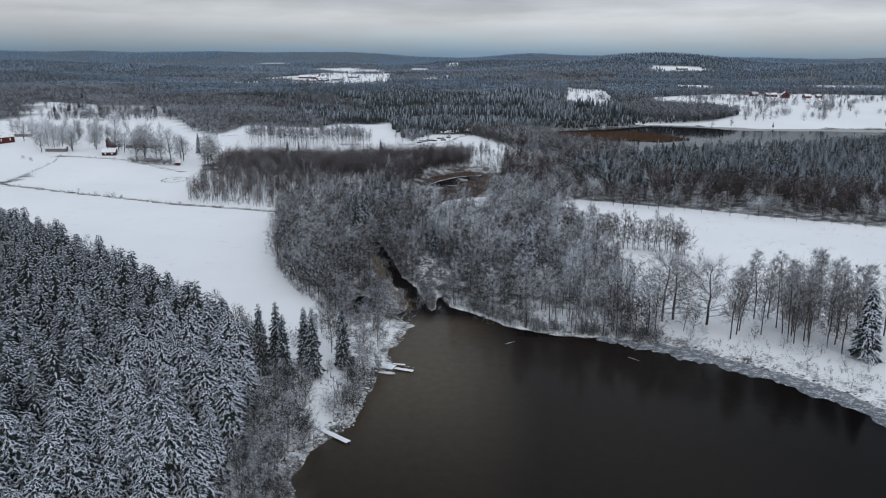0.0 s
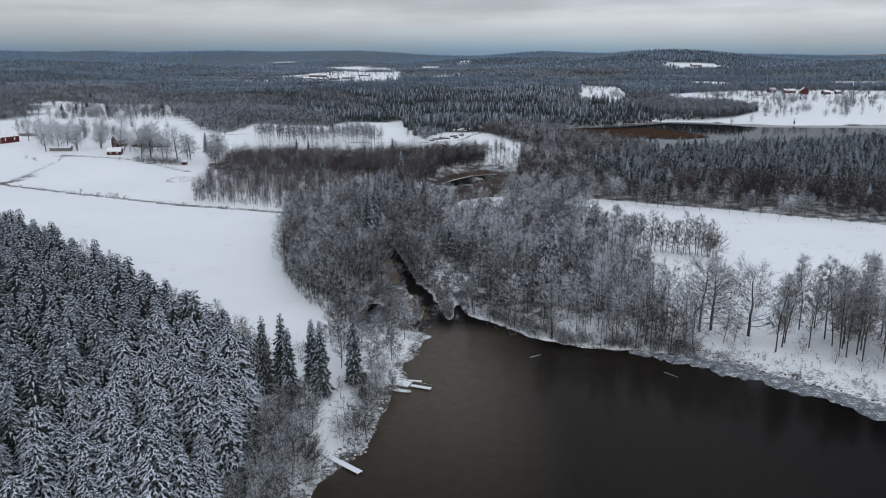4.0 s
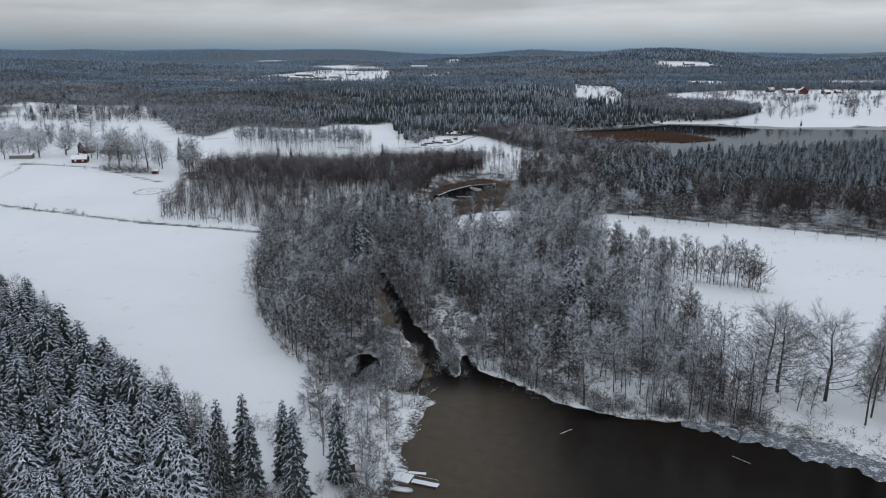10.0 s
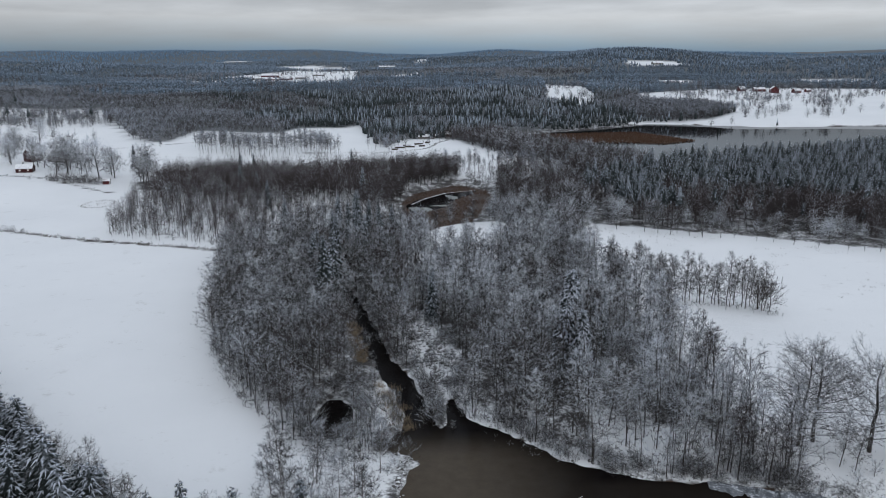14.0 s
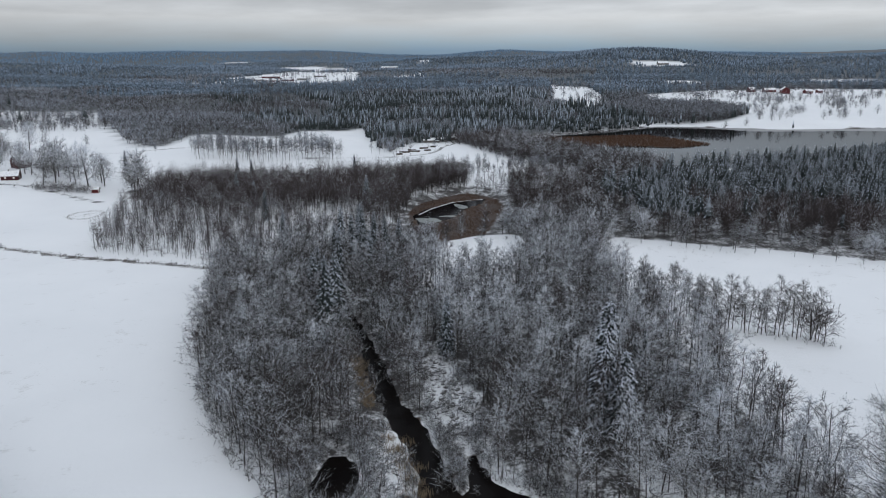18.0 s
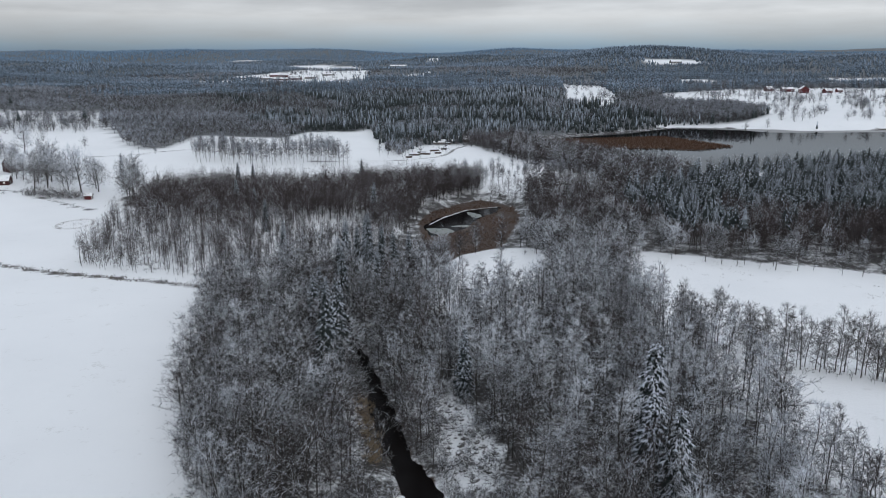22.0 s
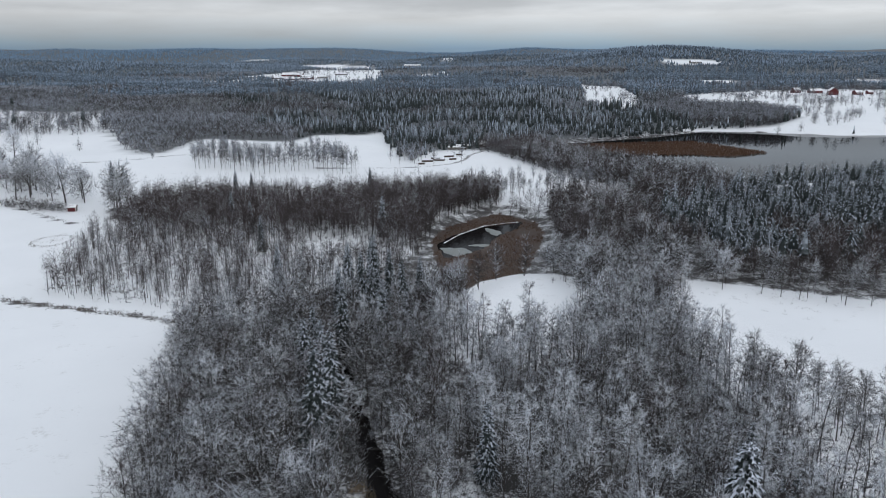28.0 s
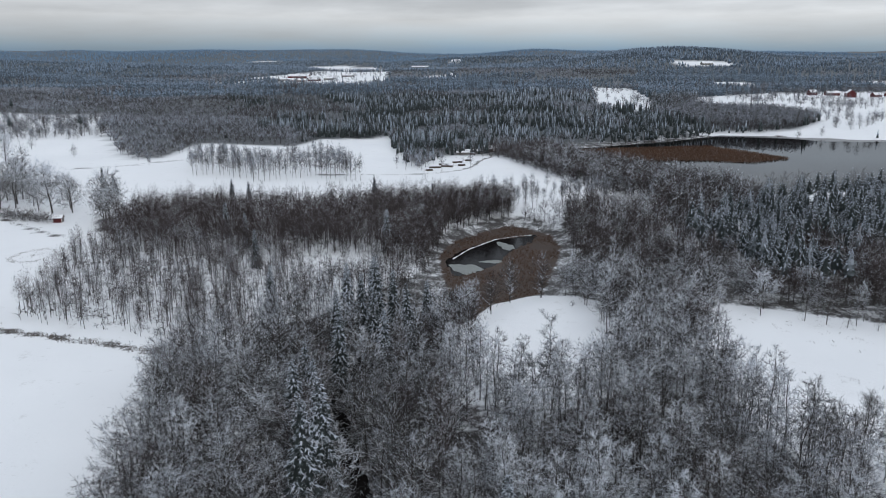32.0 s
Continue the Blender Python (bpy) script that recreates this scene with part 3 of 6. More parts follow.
def crown_fill(r, n, h, w, start, width, top=0.35, length=1.0):
    """Fine twigs that fill a lumpy rounded crown."""
    u = unit(r.normal(size=(n, 3)))
    ph = r.uniform(0, 6.28, 4)
    lump = 1 + 0.16 * np.sin(3 * np.arctan2(u[:, 1], u[:, 0]) + ph[0] + 2 * u[:, 2]) + 0.13 * np.sin(5 * u[:, 2] + ph[1] + 4 * u[:, 0]) + 0.10 * np.sin(7 * u[:, 1] + ph[2])
    q = r.random(n) ** 0.42 * lump
    half = (1 - start) * h / 2
    p = u * q[:, None] * (w, w, half)
    p[:, :2] *= (1 - top * p[:, 2] / half)[:, None]
    base = p + (0, 0, start * h + half)
    way = unit(u * 0.7 + r.normal(0, 0.5, (n, 3)) + (0, 0, 0.45))
    L = r.uniform(0.7, 1.7, n) * length
    base -= way * (L * 0.7)[:, None]
    return base, way, L, width * r.uniform(0.7, 1.3, n)


def full_tree(seed, h, w, start, n, width, top=0.35, trunk_r=0.14, length=1.0):
    """A leafless tree with a dense rounded crown: trunk, twigs, boughs."""
    r = np.random.default_rng(seed)
    zs = np.linspace(0, 1, 4)
    stem = np.column_stack([np.cumsum(r.normal(0, 0.018 * h, (4, 2)), axis=0) * zs[:, None], zs * h * 0.85 - 0.25 * (zs == 0)])
    wood = tube(stem, trunk_r * (1.06 - zs) + 0.01, 4)
    small = crown_fill(r, n, h, w, start, width, top, length)
    m = n // 7
    base, way, L, _w = crown_fill(r, m, h, w * 0.9, start, width, top)
    tips = base + way * L[:, None]
    f = np.clip(tips[:, 2] - r.uniform(0.25, 0.6, m) * np.hypot(tips[:, 0], tips[:, 1]) * 1.6, start * h * 0.7, h * 0.8)
    roots = np.column_stack([np.interp(f, stem[:, 2], stem[:, c]) for c in range(3)])
    d = tips - roots
    big = (roots, unit(d), np.linalg.norm(d, axis=1), np.full(m, width * 1.3))
    return wood, blades(*small, r), blades(*big, r)


def bare_tree(seed, h, spread, start, limbs, subs, twigs, width, rise=0.55, trunk_r=0.2, sides=6, round_top=False, fuzz=0):
    """A leafless tree: trunk with limbs, twigs, snow-lined boughs. start: share of the height that is bare stem."""
    r = np.random.default_rng(seed)
    zs = np.linspace(0, 1, 7)
    bend = np.cumsum(r.normal(0, 0.02 * h, (7, 2)), axis=0) * zs[:, None]
    stem = np.column_stack([bend, zs * h * (0.86 if round_top else 1.0) - 0.25 * (zs == 0)])
    wood = [tube(stem, trunk_r * (1.08 - zs) ** 0.8 + 0.012, sides)]
    small, big = [[], [], [], []], [[], [], [], []]
    for k in range(limbs):
        f = start + (0.97 - start) * (k + r.random()) / limbs
        p = np.array([np.interp(f, zs, stem[:, c]) for c in range(3)])
        a = k * 2.4 + r.normal(0, 0.5)
        g = (f - start) / (1 - start)
        prof = (math.sin(math.pi * min(1, 0.25 + 0.75 * g) ** 0.8) * 0.85 + 0.25) if not round_top else (1 - g ** 2.2) * 0.75 + 0.35
        L = spread * prof * r.uniform(0.75, 1.2)
        up = rise * r.uniform(0.5, 1.3) + (0.5 if not round_top else 0.75) * g
        d0 = unit(np.array([math.cos(a), math.sin(a), up]))
        s = np.linspace(0, 1, 4)
        line = p + d0 * (s * L)[:, None] + np.array([0, 0, 1.0]) * (0.13 * L * s ** 2)[:, None] + r.normal(0, 0.09 * L, (4, 3)) * s[:, None]
        wood.append(tube(line, 0.30 * trunk_r * (1.1 - f) ** 0.5 * (1.06 - s) * (0.6 + L / spread * 0.5) + 0.012, 3))
        u = r.uniform(0.12, 1.0, subs)
        b = np.column_stack([np.interp(u, s, line[:, c]) for c in range(3)])
        dd = unit(unit(line[-1] - line[0]) * 0.85 + r.normal(0, 0.55, (subs, 3)) + (0, 0, 0.02))
        ll = L * r.uniform(0.28, 0.6, subs) * (1.15 - 0.55 * u) + 0.5
        for q, v in zip(big, (b, dd, ll, np.full(subs, width * 1.45))):
            q.append(v)
        m = subs * twigs
        i = np.repeat(np.arange(subs), twigs)
        w = r.uniform(0.1, 1.0, m)
        for q, v in zip(small, (b[i] + dd[i] * (ll[i] * w)[:, None], unit(dd[i] * 0.75 + r.normal(0, 0.5, (m, 3)) - (0, 0, 0.06)), r.uniform(0.35, 1.0, m) * (0.5 + 0.05 * h), np.full(m, width) * r.uniform(0.7, 1.3, m))):
            q.append(v)
    if fuzz:
        for q, v in zip(small, crown_fill(r, fuzz, h, spread * 1.02, start * 0.95, width, 0.25 if round_top else 0.45, 0.6)):
            q.append(v)
    return (gather(wood), *(blades(*(np.concatenate(x) for x in q), r) for q in (small, big)))


def spruce(seed, h, spread, levels, per, fingers=2, low=0.06, bend=0.62):
    """A spruce: trunk, dark boughs round a dark core, and the plumes of snow that lie along the boughs."""
    r = np.random.default_rng(seed)
    zs = np.linspace(0, 1, 5)
    stem = np.column_stack([np.zeros(5), np.zeros(5), zs * h - 0.3 * (zs == 0)])
    wood = tube(stem, 0.011 * h * (1.04 - zs) + 0.01, 5)
    V, T, W, S = [], [], [], []
    # solid dark cone stands in for the shade between the boughs
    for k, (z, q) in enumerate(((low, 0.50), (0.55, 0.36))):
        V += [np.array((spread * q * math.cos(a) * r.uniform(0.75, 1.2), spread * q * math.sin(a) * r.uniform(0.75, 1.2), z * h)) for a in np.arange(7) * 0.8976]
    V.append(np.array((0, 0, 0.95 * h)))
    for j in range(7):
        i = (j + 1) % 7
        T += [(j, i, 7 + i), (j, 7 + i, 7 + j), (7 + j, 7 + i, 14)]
    for k in range(levels):
        f = (k + 0.2) / levels
        z = h * (low + 0.02 + (0.965 - low) * f ** 0.82)
        R = spread * min(1.0, 1.06 * (1 - z / h) + 0.02) ** bend * r.uniform(0.88, 1.12) + 0.12
        cnt = max(4, int(per * (0.42 + 0.58 * R / spread)))
        for j in range(cnt):
            a = 2 * np.pi * (j + r.uniform(-0.35, 0.35)) / cnt + k * 1.9
            L = R * r.uniform(0.70, 1.18)
            d = np.array([math.cos(a), math.sin(a), 0])
            e = np.array([-d[1], d[0], 0])
            up = 0.55 * f - 0.20 + r.normal(0, 0.08)
            zz = z + r.uniform(-0.3, 0.3)
            root = d * 0.03 + (0, 0, zz)
            mid = d * L * 0.58 + (0, 0, zz + L * (up - 0.14))
            tip = d * L + (0, 0, zz + L * (up - 0.42))
            w = 0.095 * L + 0.10
            n = len(V)
            V += [root, mid + e * w - (0, 0, 0.35 * w), mid - e * w - (0, 0, 0.35 * w), tip]
            T += [(n, n + 2, n + 1), (n + 1, n + 2, n + 3)]
            for b in (-1, 1):
                n = len(V)
                V += [mid * 0.6 + root * 0.4, tip * 0.7 + mid * 0.3, mid + d * 0.12 * L + e * b * w * 1.5 - (0, 0, w * r.uniform(1.2, 2.4))]
                T.append((n, n + 1, n + 2) if b > 0 else (n, n + 2, n + 1))
            if r.random() < 0.12:
                continue
            lift = np.array((0, 0, 0.05))
            g, q = w * r.uniform(0.26, 0.60) * (1 if fingers else 1.5), r.uniform(0.1, 0.5)
            n = len(W)
            W += [root * (1 - q) + mid * q + lift, mid + e * g + lift, mid - e * g + lift, tip + lift + d * 0.05]
            S += [(n, n + 2, n + 1), (n + 1, n + 2, n + 3)]
            for u in (0.45, 0.75)[:fingers]:
                for b in (-1, 1):
                    p0, p1 = (np.array([np.interp(m, (0, 0.58, 1), (root[c], mid[c], tip[c])) for c in range(3)]) + lift for m in (u - 0.07, u + 0.10))
                    reach = (0.15 * L + 0.14) * r.uniform(0.6, 1.2)
                    n = len(W)
                    W += [p0, p1, p1 + d * reach * 0.6 + e * b * reach - (0, 0, reach * r.uniform(0.15, 0.55))]
                    S.append((n, n + 1, n + 2) if b > 0 else (n, n + 2, n + 1))
    return wood, (np.array(V), np.array(T)), (np.array(W), np.array(S))


def far_spruce(seed, h, w, skirts=3, sides=5):
    """A small conifer for distant woods: ragged skirts."""
    r = np.random.default_rng(seed)
    V, T = [], []
    for z0, z1, rad in ((0.05, 0.6, 1.0), (0.33, 1.0 if skirts == 2 else 0.80, 0.72), (0.62, 1.0, 0.42))[:skirts]:
        n = len(V)
        c = sides
        for j in range(c):
            a = 2 * np.pi * j / c + r.uniform(-0.3, 0.3)
            q = w * rad * r.uniform(0.75, 1.2)
            V.append((q * math.cos(a), q * math.sin(a), h * (z0 + r.uniform(-0.05, 0.05))))
        V.append((0, 0, h * z1))
        T += [(n + j, n + (j + 1) % c, n + c) for j in range(c)]
    return np.array(V), np.array(T)


def speckled_spruce(seed, h, w, n=22):
    """A conifer for woods half a mile off: a dark core and loose boughs, some white."""
    r = np.random.default_rng(seed)
    # inner cone fills in the shaded gaps of the crown
    V = [(0.55 * w * math.cos(a), 0.55 * w * math.sin(a), 0.12 * h) for a in np.arange(5) * 1.2566] + [(0, 0, 0.98 * h)]
    T = [(j, (j + 1) % 5, 5) for j in range(5)]
    for k in range(n):
        f = 0.12 + 0.86 * (k + r.random()) / n
        a, L = k * 2.4 + r.normal(0, 0.3), w * (1 - f) ** 0.6 * r.uniform(0.8, 1.2) + 0.2
        g, z = 0.30 + 0.10 * L, f * h
        i = len(V)
        V += [(g * -math.sin(a), g * math.cos(a), z + 0.25), (g * math.sin(a), -g * math.cos(a), z + 0.25), (L * math.cos(a), L * math.sin(a), z - 0.35 * L)]
        T.append((i, i + 2, i + 1))
    return np.array(V), np.array(T)


def far_bare(seed, h, w):
    """A small leafless crown for distant woods: a sheaf of upright blades."""
    r = np.random.default_rng(seed)
    n = 16
    a, q = r.uniform(0, 2 * np.pi, n), w * np.sqrt(r.random(n))
    base = np.column_stack([q * 0.35 * np.cos(a), q * 0.35 * np.sin(a), h * r.uniform(0.25, 0.6, n)])
    way = unit(np.column_stack([np.cos(a) * 0.55, np.sin(a) * 0.55, r.uniform(0.5, 1.3, n)]))
    v, t = blades(base, way, h * r.uniform(0.25, 0.45, n), np.full(n, 0.16 * w), r)
    stem = np.array([(-0.2, 0, 0), (0.2, 0, 0), (0, 0, h * 0.75)])
    return gather([(v, t), (stem, np.array([(0, 1, 2)]))])


def scatter(poly, step, seed, jitter=0.46):
    """Places for trees, unevenly spaced, inside a plan."""
    r = np.random.default_rng(seed)
    p = np.array(poly)
    gx, gy = np.arange(p[:, 0].min(), p[:, 0].max(), step), np.arange(p[:, 1].min(), p[:, 1].max(), step * 0.9)
    X, Y = np.meshgrid(gx, gy)
    X = X + (np.arange(len(gy)) % 2 * 0.5 * step)[:, None]
    X, Y = X.ravel() + r.uniform(-jitter, jitter, X.size) * step, Y.ravel() + r.uniform(-jitter, jitter, X.size) * step
    k = inside(poly, X, Y)
    return np.column_stack([X[k], Y[k]])


def dry(pts, gap=1.2):
    return pts[water_distance(pts[:, 0], pts[:, 1]) > gap]


def in_view(pts):
    """Only the sector of the plan that lies ahead."""
    return pts[np.abs(pts[:, 0]) < 0.60 * (pts[:, 1] + 10) + 16]


def set_tone(me, values):
    """How much rime a tree carries, with crown shading painted in: paler towards the top."""
    me.attributes.new("tone", "FLOAT", "POINT").data.foreach_set("value", np.asarray(values, np.float32))


def stand(variants, pts, scales, turns, picks, name, label, mats, category="woodland", tone=None):
    """A stand of trees too many to count, joined: variants are lists of (vertices, triangles), one for each material."""
    z = height(pts[:, 0], pts[:, 1])
    V, T, I, n = [], [], [], 0
    tone, tones = rng.random(len(pts)) if tone is None else tone, []
    for k, var in enumerate(variants):
        sel = np.where(picks == k)[0]
        if not len(sel):
            continue
        c, s = np.cos(turns[sel]), np.sin(turns[sel])
        top = max(v[:, 2].max() for v, _t in var)
        for mi, (v, t) in enumerate(var):
            sc = scales[sel][:, None]
            x = (v[None, :, 0] * c[:, None] - v[None, :, 1] * s[:, None]) * sc + pts[sel, 0][:, None]
            y = (v[None, :, 0] * s[:, None] + v[None, :, 1] * c[:, None]) * sc + pts[sel, 1][:, None]
            w = v[None, :, 2] * sc + z[sel][:, None]
            V.append(np.stack([x, y, w], 2).reshape(-1, 3))
            T.append((t[None] + (n + np.arange(len(sel)) * len(v))[:, None, None]).reshape(-1, 3))
            I.append(np.full(len(sel) * len(t), mi))
            tones.append((tone[sel][:, None] * 0.6 + (0.8 * (v[:, 2] / top - 0.62) + 0.2)[None]).ravel())
            n += len(sel) * len(v)
    if not V:
        return
    me = mesh_from(name, np.concatenate(V), np.concatenate(T), mats, np.concatenate(I))
    set_tone(me, np.concatenate(tones))
    tagged(new(name, me), label, category, kind="stuff")


def wood_stand(variants, pts, name, label, mats, lo=0.8, hi=1.2, category="woodland"):
    n = len(pts)
    stand(variants, pts, rng.uniform(lo, hi, n), rng.uniform(0, 6.28, n), rng.integers(0, len(variants), n), name, label, mats, category)


TEMPLATES = {}


def tree_thing(name, key, variant, mats, label, group, x, y, scale=1.0, turn=0.0, category="tree"):
    """One tree that stands by itself: trunk and crown under an empty."""
    z = float(height(x, y)) - 0.05
    m = pose(x, y, z, 0, 0, math.degrees(turn)) @ Matrix.Diagonal((scale, scale, scale, 1))
    if key in TEMPLATES:
        ob = TEMPLATES[key]
        made = copy_thing(ob, pose(x, y, z, 0, 0, math.degrees(turn)))
        made.scale = (scale, scale, scale)
        if label:
            tagged(made, label)
        return made
    e = new(name)
    e.empty_display_size = 0.5
    o = new("trunk", mesh_from("trunk", *variant[0], [mats[0]]))
    o.parent = e
    v, t = gather(variant[1:])
    o = new("crown", mesh_from("crown", v, t, list(mats[1:]), np.repeat(np.arange(len(variant) - 1), [len(q[1]) for q in variant[1:]])))
    o.parent = e
    set_tone(o.data, rng.random() * 0.6 + 0.8 * (v[:, 2] / v[:, 2].max() - 0.62) + 0.2)
    e.matrix_basis = m
    tagged(e, label, category, group)
    TEMPLATES[key] = e
    return e


def grow_things(name, variants, pts, mats, label, group, lo=0.8, hi=1.2, category="tree"):
    for x, y in pts:
        k = int(rng.integers(0, len(variants)))
        tree_thing(name, (name, k, id(mats)), variants[k], mats, label, group, float(x), float(y), float(rng.uniform(lo, hi)), float(rng.uniform(0, 6.28)), category)


ALDER = [bare_tree(10 + i, 12.0 + 1.5 * (i % 3), 4.6 + 0.5 * (i % 2), 0.12, 17, 7, 9, 0.058, 0.55, 0.14, 4, i % 4 > 0, 160) for i in range(8)]
ALDER_LOW = [full_tree(20 + i, 12.5 + 1.3 * (i % 3), 3.9, 0.15, 330, 0.115, 0.3, 0.12) for i in range(6)]
EDGE_ALDER = [bare_tree(110 + i, 12.5 + i % 3, 5.4, 0.06, 22, 9, 10, 0.052, 0.6, 0.16, 4, True, 1500) for i in range(5)]
OAK = [bare_tree(30 + i, 19.5, 8.2, 0.14, 30, 15, 14, 0.042, 0.18, 0.36, 6, True, 1500) for i in range(4)]
FARM_TREE = [bare_tree(37 + i, 15, 5.6, 0.14, 18, 9, 10, 0.085, 0.62, 0.24, 5, True, 1300) for i in range(4)]
OAK_LOW = [bare_tree(35 + i, 15, 6.6, 0.14, 18, 9, 10, 0.105, 0.55, 0.26, 5, True, 420) for i in range(4)]
BIRCH = [bare_tree(40 + i, 15.5, 3.1, 0.18, 20, 8, 10, 0.042, 0.65, 0.12, 5, i % 2 > 0, 250) for i in range(4)]
BIRCH_LOW = [full_tree(48 + i, 15, 2.6, 0.24, 220, 0.16, 0.4, 0.12) for i in range(4)]
HEDGE_BIRCH = [bare_tree(140 + i, 12.5 + 1.5 * (i % 2), 2.6, 0.14, 17, 7, 10, 0.050, 0.7, 0.12, 4, i % 2 > 0, 220) for i in range(5)]
ASPEN = [bare_tree(45 + i, 20.5, 3.2, 0.20, 32, 9, 12, 0.038, 0.7, 0.17, 5, i % 2 > 0, 700) for i in range(5)]
BUSH = [bare_tree(50 + i, 3.6, 2.3, 0.04, 10, 4, 6, 0.055, 0.7, 0.05, 3, True, 90) for i in range(4)]
WILLOW = [bare_tree(150 + i, 6.2, 3.0, 0.05, 11, 5, 7, 0.055, 0.8, 0.07, 3, True, 120) for i in range(4)]
SLENDER = [bare_tree(180 + i, 15.5 + i % 3, 2.5, 0.26, 16, 6, 8, 0.056, 0.8, 0.12, 4, False, 150) for i in range(6)]
GROVE_TREE = [full_tree(160 + i, 11.5 + i % 5, 3.3 + 0.3 * (i % 3), 0.22, 230, 0.10, 0.25, 0.10, 0.8) for i in range(10)]
GROVE_POLE = [full_tree(360 + i, 10 + 1.4 * (i % 5), 1.9 + 0.4 * (i % 3), 0.36, 110, 0.085, 0.25, 0.09, 0.75) for i in range(8)]
ALDER_FAR = [full_tree(170 + i, 12.5, 4.5, 0.06, 150, 0.24, 0.3, 0.15, 1.1) for i in range(4)]
BUSH_LOW = [bare_tree(55 + i, 3.0, 1.7, 0.05, 4, 3, 4, 0.10, 0.8, 0.05, 3, True) for i in range(3)]
SPRUCE = [spruce(60 + i, 15 + 1.2 * (i % 4), 4.0, 12, 13, 1, 0.34, 0.54) for i in range(7)]
SPRUCE_FINE = [spruce(160 + i, 15 + 1.2 * (i % 4), 4.1, 23, 21, 2, 0.12, 0.55) for i in range(8)]
SPRUCE_TALL = [spruce(260 + i, 17, 2.9, 22, 14, 2, 0.08, 0.72) for i in range(4)]
SPRUCE_LOW = [spruce(70 + i, 14.5 + 1.3 * (i % 4), 4.1, 7, 7, 0, 0.50, 0.52) for i in range(5)]
FAR_S = [(far_spruce(80 + i, 14, 2.5),) for i in range(5)]
FAR_SPECKLED = [(speckled_spruce(95 + i, 12.8, 3.1),) for i in range(6)]
FAR_B = [(far_bare(90 + i, 12.5, 3.8),) for i in range(5)]
FAR_FULL = [(gather(full_tree(190 + i, 12.5, 4.6, 0.05, 50, 0.48, 0.25, 0.25, 1.6)),) for i in range(5)]
FAR_XS = [(far_spruce(85 + i, 12, 3.4, 2, 3),) for i in range(5)]

SPRUCE_WOOD_W = [(-40, 60), (-41, 112), (-43, 135), (-45, 150), (-50, 166), (-59, 180), (-80, 198), (-134, 251), (-200, 305), (-300, 371), (-420, 380), (-300, 200), (-120, 60)]
THICKET_W = [(-39, 60), (-28, 60), (-29, 110), (-33, 122), (-32, 131), (-31, 140), (-33, 150), (-36, 160), (-44, 158), (-43, 135), (-40, 112)]
RIPARIAN_W = [(-92, 364), (-78, 300), (-74, 280), (-64, 252), (-54, 234), (-44, 221), (-36, 212), (-20, 208), (-16, 214), (-12, 232), (-26, 276), (-36, 310), (-44, 345), (-41, 372), (-60, 395), (-82, 368)]
RIPARIAN_E = [(-10, 222), (5, 211), (24, 205), (43, 199), (54, 196), (59, 205), (57, 218), (55, 240), (55, 270), (50, 310), (45, 332), (45, 352), (50, 388), (60, 404), (66, 450), (62, 500), (56, 536), (24, 542),
              (22, 480), (20, 425), (-16, 414), (-42, 372), (-46, 345), (-40, 310), (-30, 274), (-17, 240)]
GROVE = [(-148, 386), (-84, 370), (-60, 398), (-40, 404), (-30, 440), (-33, 470), (-27, 499), (-4, 530), (3, 534), (2, 544), (-4, 556), (-54, 552), (-90, 528), (-130, 532), (-170, 522), (-163, 480),
         (-158, 430)]
GLADE = [(-80, 456), (-75, 438), (-67, 421), (-58, 420), (-44, 444), (-43, 462), (-66, 463)]
MOUTH_REEDS = [(-25.5, 250), (-19, 252), (-14.5, 226), (-20, 224)]
REED_STRIP = [(-39.5, 286), (-33, 288), (-20, 247), (-31, 245)]
# low ground at the mouth of the stream, with no tall trees
WEST_OPEN = [(-37, 285), (-31, 285), (-22, 256), (-15, 238), (-13, 212), (-25, 212), (-26, 232), (-31, 250)]
EAST_OPEN = [(-20, 284), (-12, 284), (-3, 264), (-2.5, 240), (-4, 228), (-14, 220), (-16, 240)]
SPRUCE_WOOD_E = [(68, 410), (125, 394), (165, 374), (215, 352), (300, 332), (420, 420), (470, 700), (330, 640), (260, 605), (197, 577), (155, 560), (127, 542), (95, 516), (83, 500), (66, 480)]
LAKE_STRIP = [(-8, 752), (2, 648), (62, 538), (74, 556), (48, 605), (22, 700), (46, 720), (48, 800), (20, 780)]
WOOD_E2 = [(205, 940), (255, 925), (298, 938), (345, 1010), (330, 1085), (250, 1150), (180, 1050)]


def out_of(pts, *polys):
    for q in polys:
        pts = pts[~inside(q, pts[:, 0], pts[:, 1])]
    return pts


def split(n, *shares):
    """A number for each of n trees: which sort it is."""
    return np.searchsorted(np.cumsum(shares) / sum(shares), rng.random(n))


